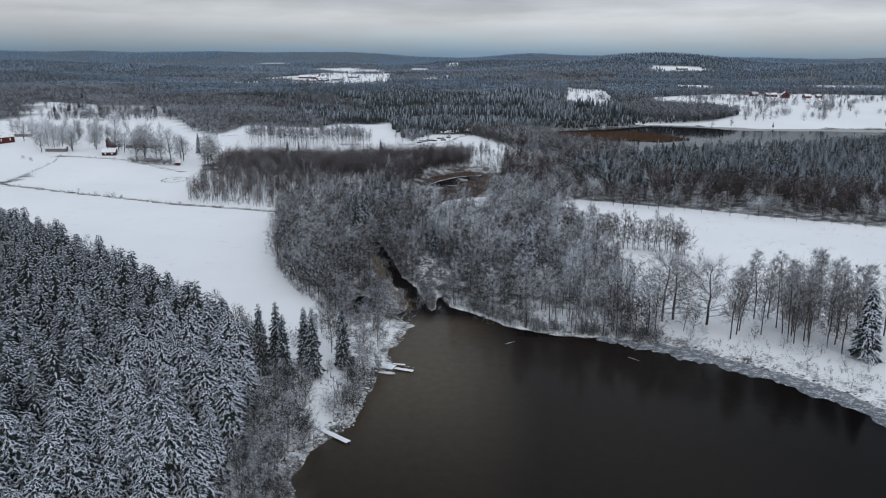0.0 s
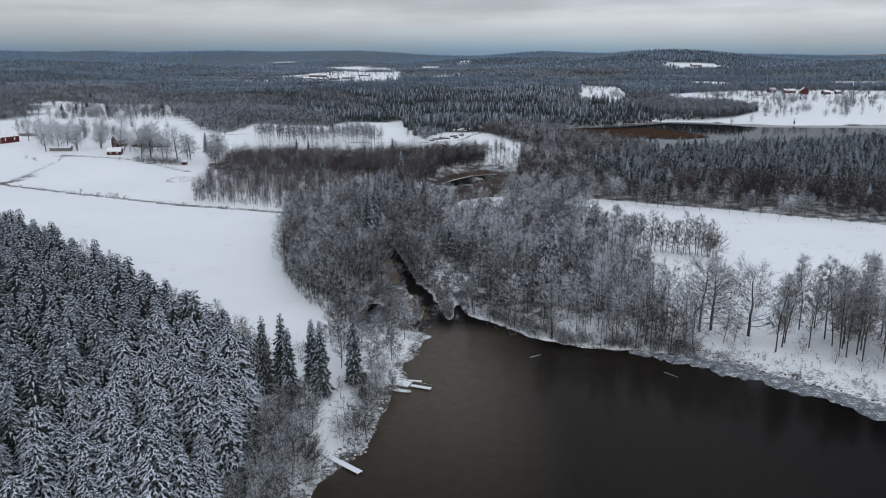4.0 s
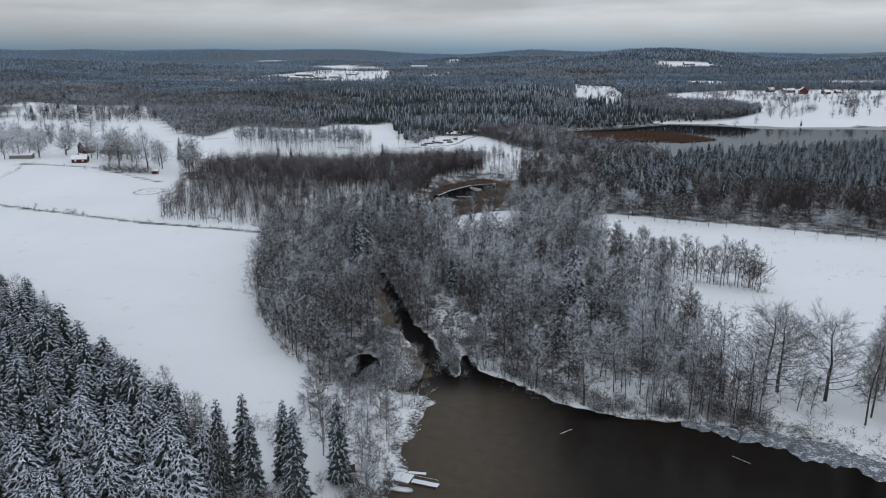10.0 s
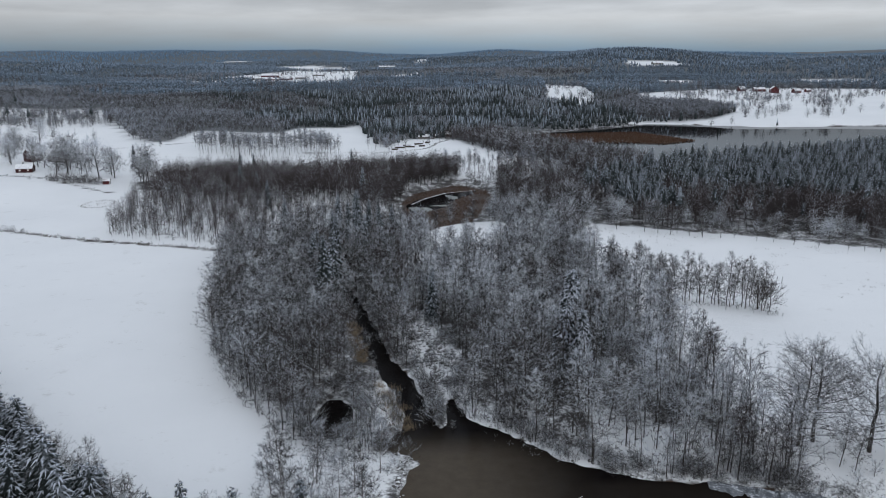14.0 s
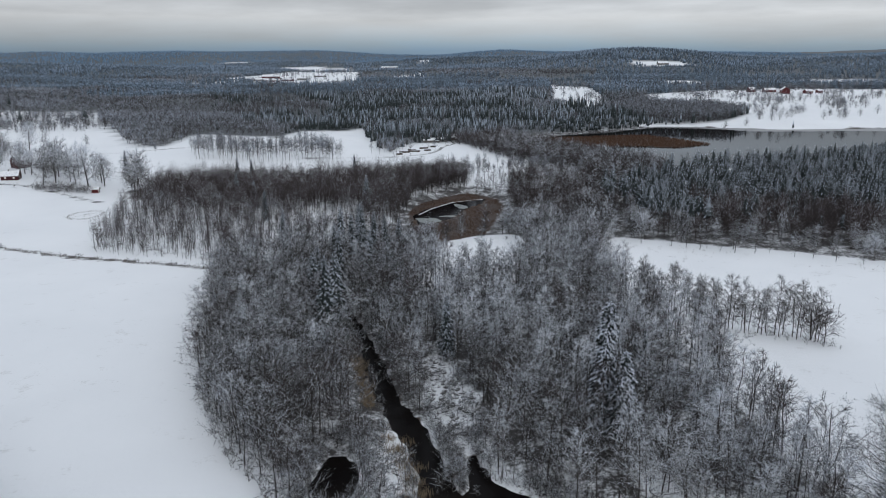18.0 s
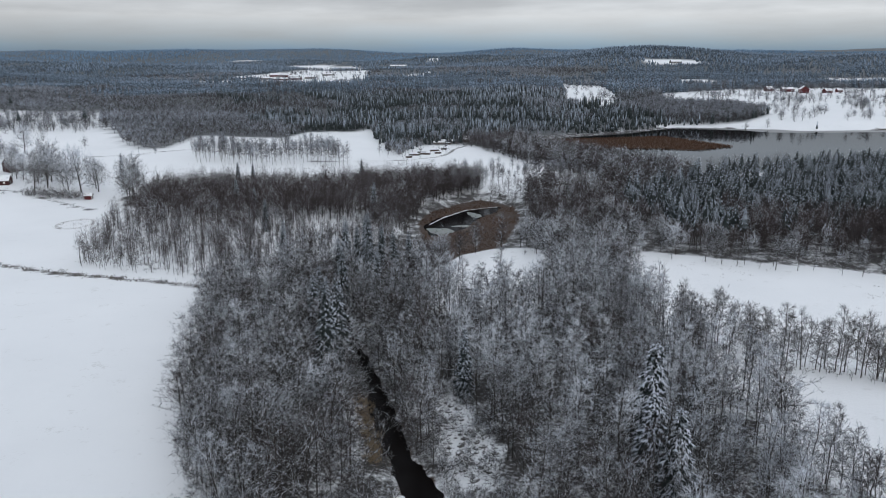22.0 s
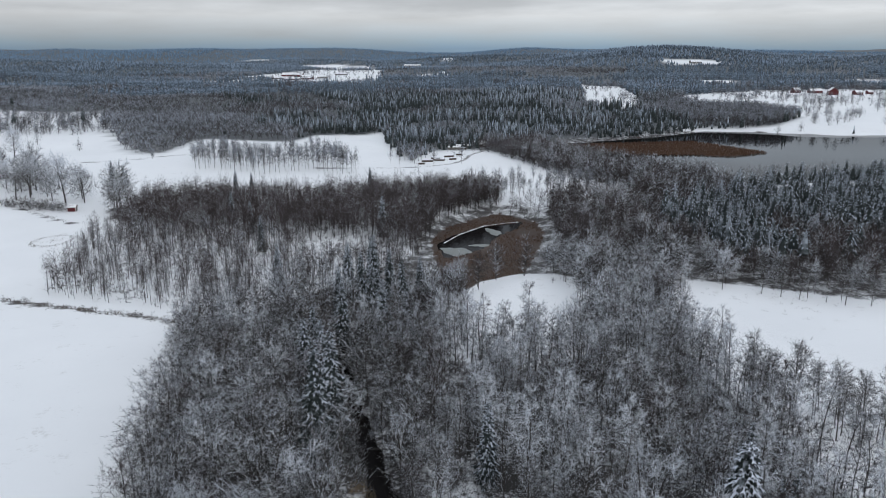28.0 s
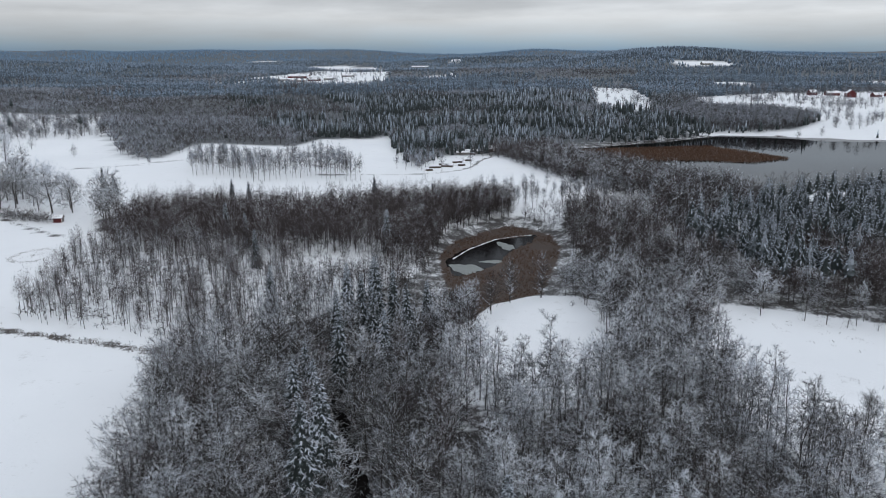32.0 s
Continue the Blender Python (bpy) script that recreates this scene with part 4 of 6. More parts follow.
def plant():
    # spruce plantation beside the lake
    p = in_view(dry(scatter(SPRUCE_WOOD_W, 4.5, 1), 3.0))
    edge = edge_distance(SPRUCE_WOOD_W, p[:, 0], p[:, 1]) > -6
    bare = edge & (rng.random(len(p)) < 0.5) & (p[:, 1] > 165)
    s = p[~bare]
    near = (s[:, 1] < 168) & (s[:, 0] > -74)
    back = ~near & (s[:, 1] > 228)
    grow_things("spruce_tree", SPRUCE_FINE, s[near], SET_SPRUCE, "tall snow-laden spruce in a dense plantation", "plantation spruces", 0.72, 1.18)
    mid = ~near & ~back & (s[:, 1] < 186)
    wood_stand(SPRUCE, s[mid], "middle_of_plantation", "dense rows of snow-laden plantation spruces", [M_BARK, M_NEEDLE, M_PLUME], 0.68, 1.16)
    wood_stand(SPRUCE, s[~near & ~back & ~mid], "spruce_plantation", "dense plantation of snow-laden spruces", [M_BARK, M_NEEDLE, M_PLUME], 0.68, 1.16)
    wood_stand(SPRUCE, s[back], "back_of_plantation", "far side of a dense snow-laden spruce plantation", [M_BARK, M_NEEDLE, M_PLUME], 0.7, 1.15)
    wood_stand(ALDER, p[bare], "plantation_fringe", "bare frosted trees along the plantation edge", [M_BARK, M_TWIG_DARK, M_TWIG], 0.75, 1.1)
    t = dry(scatter(THICKET_W, 2.7, 21), 1.6)
    grow_things("willow_tree", WILLOW, t, (M_BARK, M_TWIG, M_TWIG_DARK), "low bare willow with brown and rimed twigs on the lake shore", "shore willows", 0.7, 1.25)
    # wooded banks of the stream
    a = np.concatenate([scatter(RIPARIAN_W, 5.1, 2, 0.75), scatter(RIPARIAN_E, 4.9, 3, 0.7)])
    a = out_of(dry(a, 0.15), SHORE_W, CLEARING, MARSH, STONY_BANK, REED_STRIP, MOUTH_REEDS)
    a = out_of(a, WEST_OPEN, EAST_OPEN, [(-38, 240), (-26, 240), (-25, 206), (-36, 206)])
    middle = np.interp(a[:, 1], [q[1] for q in STREAM[:11]], [q[0] for q in STREAM[:11]])
    a = a[(line_distance(STREAM, a[:, 0], a[:, 1]) > np.where(a[:, 0] > middle, 0.5, 1.9)) | (a[:, 1] > 335)]
    kind = split(len(a), 0.60, 0.22, 0.18)
    kind[(kind == 2) & (a[:, 0] > -14) & (a[:, 1] < 345) & (rng.random(len(a)) < 0.5)] = 1
    kind[(kind == 1) & (a[:, 0] < -24) & (rng.random(len(a)) < 0.35)] = 0
    kind[(a[:, 1] > 428) & (rng.random(len(a)) < 0.88)] = 2
    slim = (line_distance(STREAM, a[:, 0] - 14, a[:, 1]) > -20) & (a[:, 0] > np.interp(a[:, 1], [216, 260, 310, 345, 420], [-4, -14, -28, -34, -10])) & (rng.random(len(a)) < 0.62)
    near = a[:, 1] < 258
    for k, (mat, label) in enumerate(((M_TWIG, "bare alder with rime on its twigs"), (M_TWIG_WHITE, "bare alder thick with snow on every branch"), (M_TWIG_BROWN, "bare alder with brown catkin-laden twigs"))):
        grow_things("alder_tree", ALDER, a[near & ~slim & (kind == k)], SETS[k], label, "stream bank alders", 0.6, 1.25)
        grow_things("ash_tree", SLENDER, a[near & slim & (kind == k)], SETS[k], label.replace("alder", "slender ash"), "stream bank ashes", 0.7, 1.2)
        wood_stand(SLENDER, a[~near & slim & (a[:, 1] < 345) & (kind == k)], ("slender_wood", "snowy_slender_wood", "brown_slender_wood")[k], "tall slender leafless wood east of the stream, " + ("rimed", "snow-covered", "brown")[k],
                   list(SETS[k]), 0.7, 1.2)
        wood_stand(ALDER, a[~near & ~slim & (a[:, 1] < 345) & (kind == k)], ("streamside_wood", "snowy_streamside_wood", "brown_streamside_wood")[k], "bare leafless wood along the stream, " + ("rimed", "snow-covered", "brown")[k],
                   list(SETS[k]), 0.7, 1.2)
        wood_stand(ALDER_LOW, a[(a[:, 1] >= 345) & (kind == k)], ("pondside_wood", "snowy_pondside_wood", "brown_pondside_wood")[k], "bare leafless wood round the pond, " + ("rimed", "snow-covered", "brown")[k],
                   list(SETS[k]), 0.7, 1.15)
    b = out_of(dry(np.concatenate([scatter(RIPARIAN_W, 3.1, 31), scatter(RIPARIAN_E, 4.2, 32)]), 0.3), CLEARING, STONY_BANK, REED_STRIP, MOUTH_REEDS)
    b = b[b[:, 1] < 370]
    kind = split(len(b), 0.64, 0.16, 0.20)
    for k, (name, label, mats) in enumerate((("undergrowth", "low rimed brush under the streamside trees", [M_BARK, M_TWIG, M_TWIG]), ("brown_undergrowth", "low brown brush under the streamside trees", [M_BARK, M_TWIG_BROWN, M_TWIG_DARK]),
                                             ("snowy_undergrowth", "low snowy brush under the streamside trees", [M_BARK, M_TWIG_WHITE, M_BOUGH]))):
        wood_stand(BUSH_LOW, b[kind == k], name, label, mats, 0.6, 1.35, "bushes")
    # brown alder grove
    g = out_of(dry(scatter(GROVE, 3.0, 4, 0.8)), GLADE, MARSH)
    back = g[:, 1] > 462 + 7 * ripple(g[:, 0], g[:, 1], 13) - 0.10 * (g[:, 0] + 100)
    g = g[back | (rng.random(len(g)) < 0.66 + 0.30 * ripple(g[:, 0], g[:, 1], 9))]
    back = g[:, 1] > 462 + 7 * ripple(g[:, 0], g[:, 1], 13) - 0.10 * (g[:, 0] + 100)
    kind = split(len(g), 0.72, 0.28)
    wood_stand(GROVE_TREE, g[back & ((kind == 0) | (rng.random(len(g)) < 0.6))], "alder_grove", "dense brown leafless alder and birch grove", [M_BARK, M_TWIG_BROWN, M_TWIG_BROWN], 0.72, 1.12)
    wood_stand(GROVE_POLE, g[~back & (kind == 0)], "thin_grove", "thin brown leafless trees over a snowy floor", [M_BARK, M_TWIG_BROWN, M_TWIG_BROWN], 0.55, 1.08)
    wood_stand(GROVE_POLE, g[~back & (kind == 1)], "rimed_grove", "leafless grove with rime on the twigs", [M_BARK, M_TWIG, M_BOUGH], 0.5, 1.05)
    wood_stand(GROVE_TREE, g[~back & (rng.random(len(g)) < 0.16)], "grove_alders", "fuller dark alders among thin trees", [M_BARK, M_TWIG_BROWN, M_TWIG], 0.6, 1.0)
    n = np.concatenate([scatter([(-34, 512), (-6, 528), (2, 530), (0, 548), (-6, 558), (-34, 553)], 3.9, 71, 0.6), scatter([(-52, 452), (-31, 462), (-28, 494), (-42, 502)], 4.4, 72, 0.6)])
    wood_stand(ALDER_LOW, out_of(dry(n), MARSH), "pond_back_wood", "dark leafless wood behind the pond", [M_BARK, M_TWIG_BROWN, M_TWIG], 0.72, 1.05)
    u = out_of(dry(scatter(GROVE, 4.4, 73, 0.8)), MARSH)
    wood_stand(BUSH_LOW, u, "grove_undergrowth", "low brown and snowy brush under the grove", [M_BARK, M_TWIG_DARK, M_TWIG], 0.5, 1.35, "bushes")
    # spruce wood by the far lake
    e = in_view(dry(scatter(SPRUCE_WOOD_E, 4.6, 5, 0.75), 3))
    e = e[e[:, 0] < 0.60 * e[:, 1] + 20]
    e = e[(e[:, 1] < 520) | (rng.random(len(e)) < 0.75)]
    front = (edge_distance(SPRUCE_WOOD_E, e[:, 0], e[:, 1]) > -9) & (e[:, 1] < 455)
    mixed = (~front) & (e[:, 1] < 478 - 0.42 * (e[:, 0] - 70)) & (e[:, 0] > 100) & (rng.random(len(e)) < 0.85)
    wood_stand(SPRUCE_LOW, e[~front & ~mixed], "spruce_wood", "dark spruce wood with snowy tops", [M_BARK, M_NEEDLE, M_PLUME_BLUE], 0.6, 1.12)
    wood_stand(ALDER_LOW, e[mixed], "brown_wood", "dark brown leafless wood before the spruces", [M_BARK, M_TWIG_BROWN, M_TWIG_BROWN], 0.85, 1.15)
    white = front & (ripple(e[:, 0], e[:, 1], 8) + rng.normal(0, 0.3, len(e)) > 0.35)
    wood_stand(ALDER_LOW, e[white], "wood_fringe", "bare snowy trees along the edge of a spruce wood", [M_BARK, M_TWIG_WHITE, M_BOUGH], 0.5, 0.95)
    wood_stand(ALDER_LOW, e[front & ~white], "brown_wood_fringe", "dark bare trees along the edge of a spruce wood", [M_BARK, M_TWIG_BROWN, M_TWIG_BROWN], 0.6, 1.05)
    q = dry(scatter(LAKE_SHORE, 4.6, 41), 1.5)
    q = out_of(q, MEADOW)
    q = q[(q[:, 0] < 330) & ~((q[:, 0] > 122) & (q[:, 1] > 560)) & ((q[:, 0] < 122) | (rng.random(len(q)) < 0.6))]
    kind = split(len(q), 0.5, 0.5)
    low = 0.45 + 0.55 * (q[:, 0] < 122)
    for k, (name, label) in enumerate((("lake_shore_wood", "low rimed trees before the far lake"), ("brown_lake_shore_wood", "low brown leafless trees before the far lake"))):
        sel = kind == k
        n = int(sel.sum())
        stand(ALDER_FAR, q[sel], low[sel] * rng.uniform(0.8, 1.2, n), rng.uniform(0, 6.28, n), rng.integers(0, 4, n), name, label, list(SETS[2 * k]))
    f = in_view(np.concatenate([scatter(FARM, 19, 51), scatter([(-420, 640), (-300, 590), (-240, 640), (-330, 760), (-430, 720)], 15, 52)]))
    f = f[(ripple(f[:, 0], f[:, 1], 23) + rng.normal(0, 0.3, len(f)) > 0.22) & (f[:, 1] > 800)]
    f = np.concatenate([f, scatter([(-553, 1045), (-436, 1031), (-345, 850), (-312, 800), (-410, 792), (-470, 850)], 13, 58, 0.8)])
    f = f[ripple(f[:, 0], f[:, 1], 11) + rng.normal(0, 0.3, len(f)) > -0.1]
    wood_stand(ALDER_FAR, f, "farm_copses", "scattered bare trees over snowy farm fields", [M_BARK, M_TWIG_FAR, M_TWIG], 0.6, 1.15)
    f = in_view(np.concatenate([scatter(FAR_E, 15, 53), scatter(FAR_FIELD, 16, 54), scatter(FAR_FARM, 26, 55)]))
    f = f[ripple(f[:, 0], f[:, 1], 19) + 0.9 * smooth(1250, 1500, f[:, 1]) + rng.normal(0, 0.2, len(f)) > 0.88]
    wood_stand(FAR_FULL, f, "slope_copses", "scattered bare trees and scrub on far white slopes", [M_TWIG_FAR], 0.5, 1.15)
    w = out_of(dry(scatter(LAKE_STRIP, 5.0, 57), 3.0), MEADOW)
    wood_stand(ALDER_FAR, w, "meadow_edge_wood", "bare brush between a meadow and the far lake", [M_BARK, M_TWIG_BROWN, M_TWIG_FAR], 0.5, 0.9)
    blob = np.concatenate([np.array([[x, y]]) + rng.normal(0, 1, (n, 2)) * (1.4 * n, 1.6 * n) for x, y, n in ((430, 1150, 14), (470, 1200, 16), (510, 1140, 12), (560, 1205, 16), (640, 1250, 20), (380, 1290, 18), (445, 1345, 20), (590, 1420, 22),
                           (650, 1390, 20), (480, 1420, 20), (360, 1010, 9), (420, 960, 8), (540, 1010, 10), (200, 1250, 16), (215, 1500, 16), (-380, 1840, 14), (-330, 1720, 12), (-300, 2250, 18), (-430, 2250, 16), (211, 1178, 12), (246, 1236, 12), (310, 1407, 14), (375, 1408, 12), (359, 1237, 8), (383, 1262, 8), (416, 1214, 7), (456, 1238, 9), (406, 1081, 6), (304, 948, 5), (326, 935, 5), (398, 1000, 6), (384, 1598, 14), (440, 1555, 12), (616, 1460, 14), (201, 1079, 12), (240, 1126, 12), (291, 1236, 12), (420, 1660, 14))])
    wood_stand(ALDER_FAR, blob, "farm_groves", "small leafless groves round the far farms", [M_BARK, M_TWIG_FAR, M_TWIG_FAR], 0.6, 1.15)
    w = scatter(WOOD_E2, 5.5, 6)
    wood_stand(FAR_FULL, w, "lakeside_wood", "dark leafless wood on the far lake shore", [M_TWIG_FAR], 0.8, 1.2)


SETS = [(M_BARK, M_TWIG, M_BOUGH), (M_BARK, M_TWIG_WHITE, M_BOUGH), (M_BARK, M_TWIG_BROWN, M_TWIG)]
SET_SPRUCE_MID = (M_BARK, M_NEEDLE, M_PLUME_THIN)
SET_BIRCH_DARK = (M_BIRCH, M_TWIG_FAR, M_TWIG)
SET_BIRCH, SET_SPRUCE, SET_SPRUCE_DARK = (M_BIRCH, M_TWIG, M_TWIG_BROWN), (M_BARK, M_NEEDLE, M_PLUME), (M_BARK, M_NEEDLE, M_NEEDLE_DARK)


def plant_far():
    r = np.random.default_rng(11)
    pts = []
    for d0, d1, per in ((560, 1000, 34), (1000, 1700, 55), (1700, 3000, 150), (3000, 4945, 260)):
        n = int(0.60 * (d1 * d1 - d0 * d0) / per)
        a, d = r.uniform(-0.60, 0.60, n), np.sqrt(r.uniform(d0 * d0, d1 * d1, n))
        pts.append(np.column_stack([d * np.sin(a), d * np.cos(a)]))
    p = np.concatenate(pts)
    keep = p[:, 1] > 560
    for poly in OPEN + [GROVE, SPRUCE_WOOD_E, RIPARIAN_E, REEDBED, WOOD_E2, LAKE_STRIP]:
        keep &= ~inside(poly, p[:, 0], p[:, 1])
    p = dry(p[keep], 4)
    # each stand of the forest has its own sort, age and rime
    a, d = r.uniform(-0.62, 0.62, 520), 520 * (4850 / 520) ** r.random(520)
    sx, sy = d * np.sin(a), d * np.cos(a)
    lean = 0.9 * ripple(sx, sy, 260) + r.normal(0, 0.55, 520) - 1.1 * smooth(-0.18, -0.42, sx / sy) * (d < 1500) + 0.35
    age, rime = r.uniform(0.62, 1.12, 520), r.uniform(0.0, 1.0, 520)
    warp = p + np.column_stack([14 * ripple(p[:, 0], p[:, 1], 21), 14 * ripple(p[:, 1], p[:, 0], 17)])
    pd = np.hypot(p[:, 0], p[:, 1])
    near = np.empty(len(p), int)
    for k in range(0, len(p), 4000):
        w = warp[k:k + 4000]
        near[k:k + 4000] = np.argmin((w[:, :1] - sx) ** 2 + (w[:, 1:] - sy) ** 2, axis=1)
    conifer = lean[near] + r.normal(0, 0.22, len(p)) > 0.12
    scale = age[near] * r.uniform(0.82, 1.12, len(p))
    tone = np.clip(0.75 * rime[near] + 0.35 * r.random(len(p)), 0, 1)
    # farther stands take materials whose blue stands in for haze
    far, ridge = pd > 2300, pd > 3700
    for sel, var, name, label, mat in ((conifer & (pd < 1350), FAR_SPECKLED, "spruce_forest", "wide spruce forest dusted with snow", M_NEEDLE_FAR), (conifer & ~far & (pd >= 1350), FAR_S, "far_spruce_forest", "far spruce forest dusted with snow and tinted with haze", M_HILL), (far & ~ridge, FAR_XS, "distant_forest", "distant forested hills dusted with snow and tinted with haze", M_HILL), (ridge, FAR_XS, "horizon_forest", "forested ridge on the horizon, tinted haze blue", M_RIDGE),
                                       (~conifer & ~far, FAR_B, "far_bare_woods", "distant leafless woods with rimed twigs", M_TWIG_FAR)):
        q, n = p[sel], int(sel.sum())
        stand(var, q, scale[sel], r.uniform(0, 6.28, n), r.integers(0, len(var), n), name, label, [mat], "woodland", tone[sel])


plant()
plant_far()


# ---- trees that stand apart ----
def shore_spots(x0, x1, y0, y1, n, seed, lo=-1.2, hi=1.8):
    r = np.random.default_rng(seed)
    p = np.column_stack([r.uniform(x0, x1, n), r.uniform(y0, y1, n)])
    d = water_distance(p[:, 0], p[:, 1])
    return p[(d > lo) & (d < hi)]


def place(name, variants, mats, label, group, spots, lo=0.85, hi=1.15, category="tree"):
    grow_things(name, variants, spots, mats, label, group, lo, hi, category)


SET_SHORE = (M_BARK, M_TWIG_PALE, M_TWIG_DARK)
place("oak_tree", OAK, SET_SHORE, "broad bare oak on the snowy lake shore", "shore oaks", [(60.9, 210.8), (64.6, 212.6), (73.4, 208.2)], 1.04, 1.12)
place("aspen_tree", ASPEN, SET_SHORE, "tall slender bare aspen in a row on the shore", "shore aspens",
      [(76.8, 197.1), (81.2, 203.3), (79.4, 200.1), (89.1, 213.9), (86.3, 200.1), (93.5, 214.7), (93.0, 206.6), (92.7, 201.2), (91.5, 194.4), (92.9, 193.5), (95.9, 191.4), (107.1, 203.5), (106.6, 198.1), (100.5, 190.4), (102.7, 186.5),
       (96.4, 195.6), (108.9, 215.5), (105.0, 216.4), (112, 197), (115, 204), (118, 192), (121, 201), (126, 192), (124, 183), (132, 188), (98.5, 209), (101.5, 205), (96.5, 203), (99, 199), (104, 193.5), (110, 191), (109, 209), (113, 212), (117, 208), (100, 214.5), (94.5, 199.5), (103.5, 211)], 0.9, 1.1)
place("birch_tree", HEDGE_BIRCH, (M_BARK, M_TWIG_DARK, M_TWIG), "thin bare sapling on the snowy lake shore", "shore saplings",
      [(34.0, 203.3), (36.2, 202.6), (39.0, 202.7), (43.4, 207.0), (44.6, 203.6), (47.9, 206.1), (49.2, 205.4), (50.6, 201.7), (53.8, 202.4), (56, 204), (58, 207), (65.4, 203.4), (67.7, 202.1), (40, 210), (46, 212), (51, 209)], 0.45, 0.95)
place("spruce_tree", SPRUCE_TALL, SET_SPRUCE, "green spruce with snow on its boughs beside bare trees", "lone spruces",
      [(107.5, 184), (20.9, 245), (23.2, 238.5), (23.6, 256.5)], 0.9, 1.25)
place("spruce_tree", SPRUCE_TALL, SET_SPRUCE_MID, "slim dark spruce with snowy boughs on the lake shore", "shore spruces", [(-28.4, 171), (-38.1, 171), (-44.9, 170), (-34.5, 164), (-41.5, 163), (-48, 166)], 0.92, 1.1)
_w = shore_spots(-44, -16, 108, 172, 1500, 36, 0.4, 6.0)
_w = _w[(np.hypot(_w[:, 0] + 28.6, _w[:, 1] - 175.2) > 5) & (line_distance([(-35.4, 146.2, 0), (-21.3, 135.1, 0)], _w[:, 0], _w[:, 1]) > 1.6)]
place("willow_tree", WILLOW, (M_BARK, M_TWIG, M_TWIG_DARK), "grey bare willow brush among stones on the lake shore", "bank willows", _w[np.random.default_rng(8).random(len(_w)) < 56 / len(_w)], 0.45, 0.95)
place("willow_tree", WILLOW, (M_BARK, M_TWIG_PALE, M_TWIG), "broad round rimed willow beside a jetty", "bank willows", [(-24.4, 148.6), (-26.8, 150.4)], 1.05, 1.2)
place("spruce_tree", SPRUCE_TALL, SET_SPRUCE_MID, "dark spruce with thin snow in the streamside wood", "streamside spruces",
      [(-47.5, 351), (-47.1, 385), (-39, 391), (-44.2, 394), (-51, 385), (-51, 368), (-42.8, 378), (-49, 466), (-37, 352), (-46, 402), (-29, 385), (-33, 366), (-50.5, 318), (-48.5, 326), (-51.8, 334)], 0.9, 1.2)
place("spruce_tree", SPRUCE_TALL, SET_SPRUCE_MID, "tall slim spruce with snowy boughs above the bare wood", "tall spruces", [(27.4, 268.8), (31.6, 275.8), (29.3, 257.5), (33.2, 262), (-11.2, 282.3), (-75, 395), (-93, 443), (-104, 469), (-117, 486), (-120, 530), (-129, 534), (-64, 548), (-203, 560)], 0.85, 1.0)
place("spruce_tree", SPRUCE_TALL, SET_SPRUCE_MID, "great old snow-laden spruce leaning over the stream", "old stream spruces", [(-42.6, 289.5), (-41, 297)], 1.3, 1.5)
place("birch_tree", BIRCH, SET_BIRCH, "slim bare birch on the snowy shore", "shore birches",
      [(-38.5, 194.6), (-36.2, 193.7), (-25, 175.6), (-20.9, 184.3), (-22.7, 166.8), (-21.8, 188.6), (-26, 190), (-30, 186), (-24, 196), (-27, 203), (-20, 203), (-31, 198), (-34, 186), (-29, 179), (-23.5, 171), (-33, 180)], 0.62, 0.98)
_f = [(-47, 163.5), (-50, 167), (-53, 172), (-57, 178), (-62, 182.5), (-66, 187), (-72, 191), (-79, 197), (-85, 204), (-92, 211), (-99, 217), (-107, 226), (-118, 236), (-127, 246), (-60, 181), (-76, 195), (-55, 176), (-88, 207)]
place("birch_tree", BIRCH, (M_BARK, M_TWIG_DARK, M_TWIG), "grey bare birch along the edge of a spruce plantation", "plantation edge birches", _f, 0.65, 0.95)
place("birch_tree", HEDGE_BIRCH, (M_BARK, M_TWIG_DARK, M_TWIG), "bare birch in a hedge between snowy fields", "hedge birches",
      [(57.5 + 1.35 * k + 0.5 * (k % 3), 300.4 - 0.012 * k * k - 0.18 * k + 1.1 * ((k * 5) % 3 - 1)) for k in range(22)] + [(45 + 1.3 * k, 316 - 0.6 * k + 2.2 * ((k * 7) % 3 - 1)) for k in range(14)], 0.75, 1.08)
place("willow_tree", WILLOW, (M_BARK, M_TWIG_BROWN, M_TWIG_DARK), "dense dark willow at the end of a hedge", "hedge willows", [(85.2, 291.6), (86.8, 290.6), (88.2, 289.8), (86, 292.6)], 1.3, 1.7)
place("oak_tree", OAK_LOW, SETS[1], "old snow-covered oak on a wood edge", "snowy oaks", [(85, 413), (41.6, 336), (57, 462), (70, 404), (146, 372), (-58, 262), (-66, 290)], 0.62, 0.82)
place("birch_tree", BIRCH_LOW, SET_BIRCH_DARK, "bare birch beside a snowy meadow", "meadow birches",
      [(-5.7, 563), (5.2, 556), (9.7, 560), (14.9, 556), (27.4, 556), (32.1, 550), (39.9, 547), (46.6, 548), (56.6, 550), (64.2, 549), (70, 556), (76.9, 578), (50, 558), (84, 560), (92, 572), (100, 584), (88, 590), (108, 600),
       (60, 560), (36, 562), (-1, 568), (3, 571), (9, 568), (13, 568), (23, 593), (28, 560), (34, 559), (41, 556), (48, 552), (30, 566), (44, 562), (1, 575), (-65, 669), (-59, 664), (-51, 677), (-10, 705), (-18, 668), (-6, 577), (-12, 573), (-36, 660)], 0.7, 1.05)
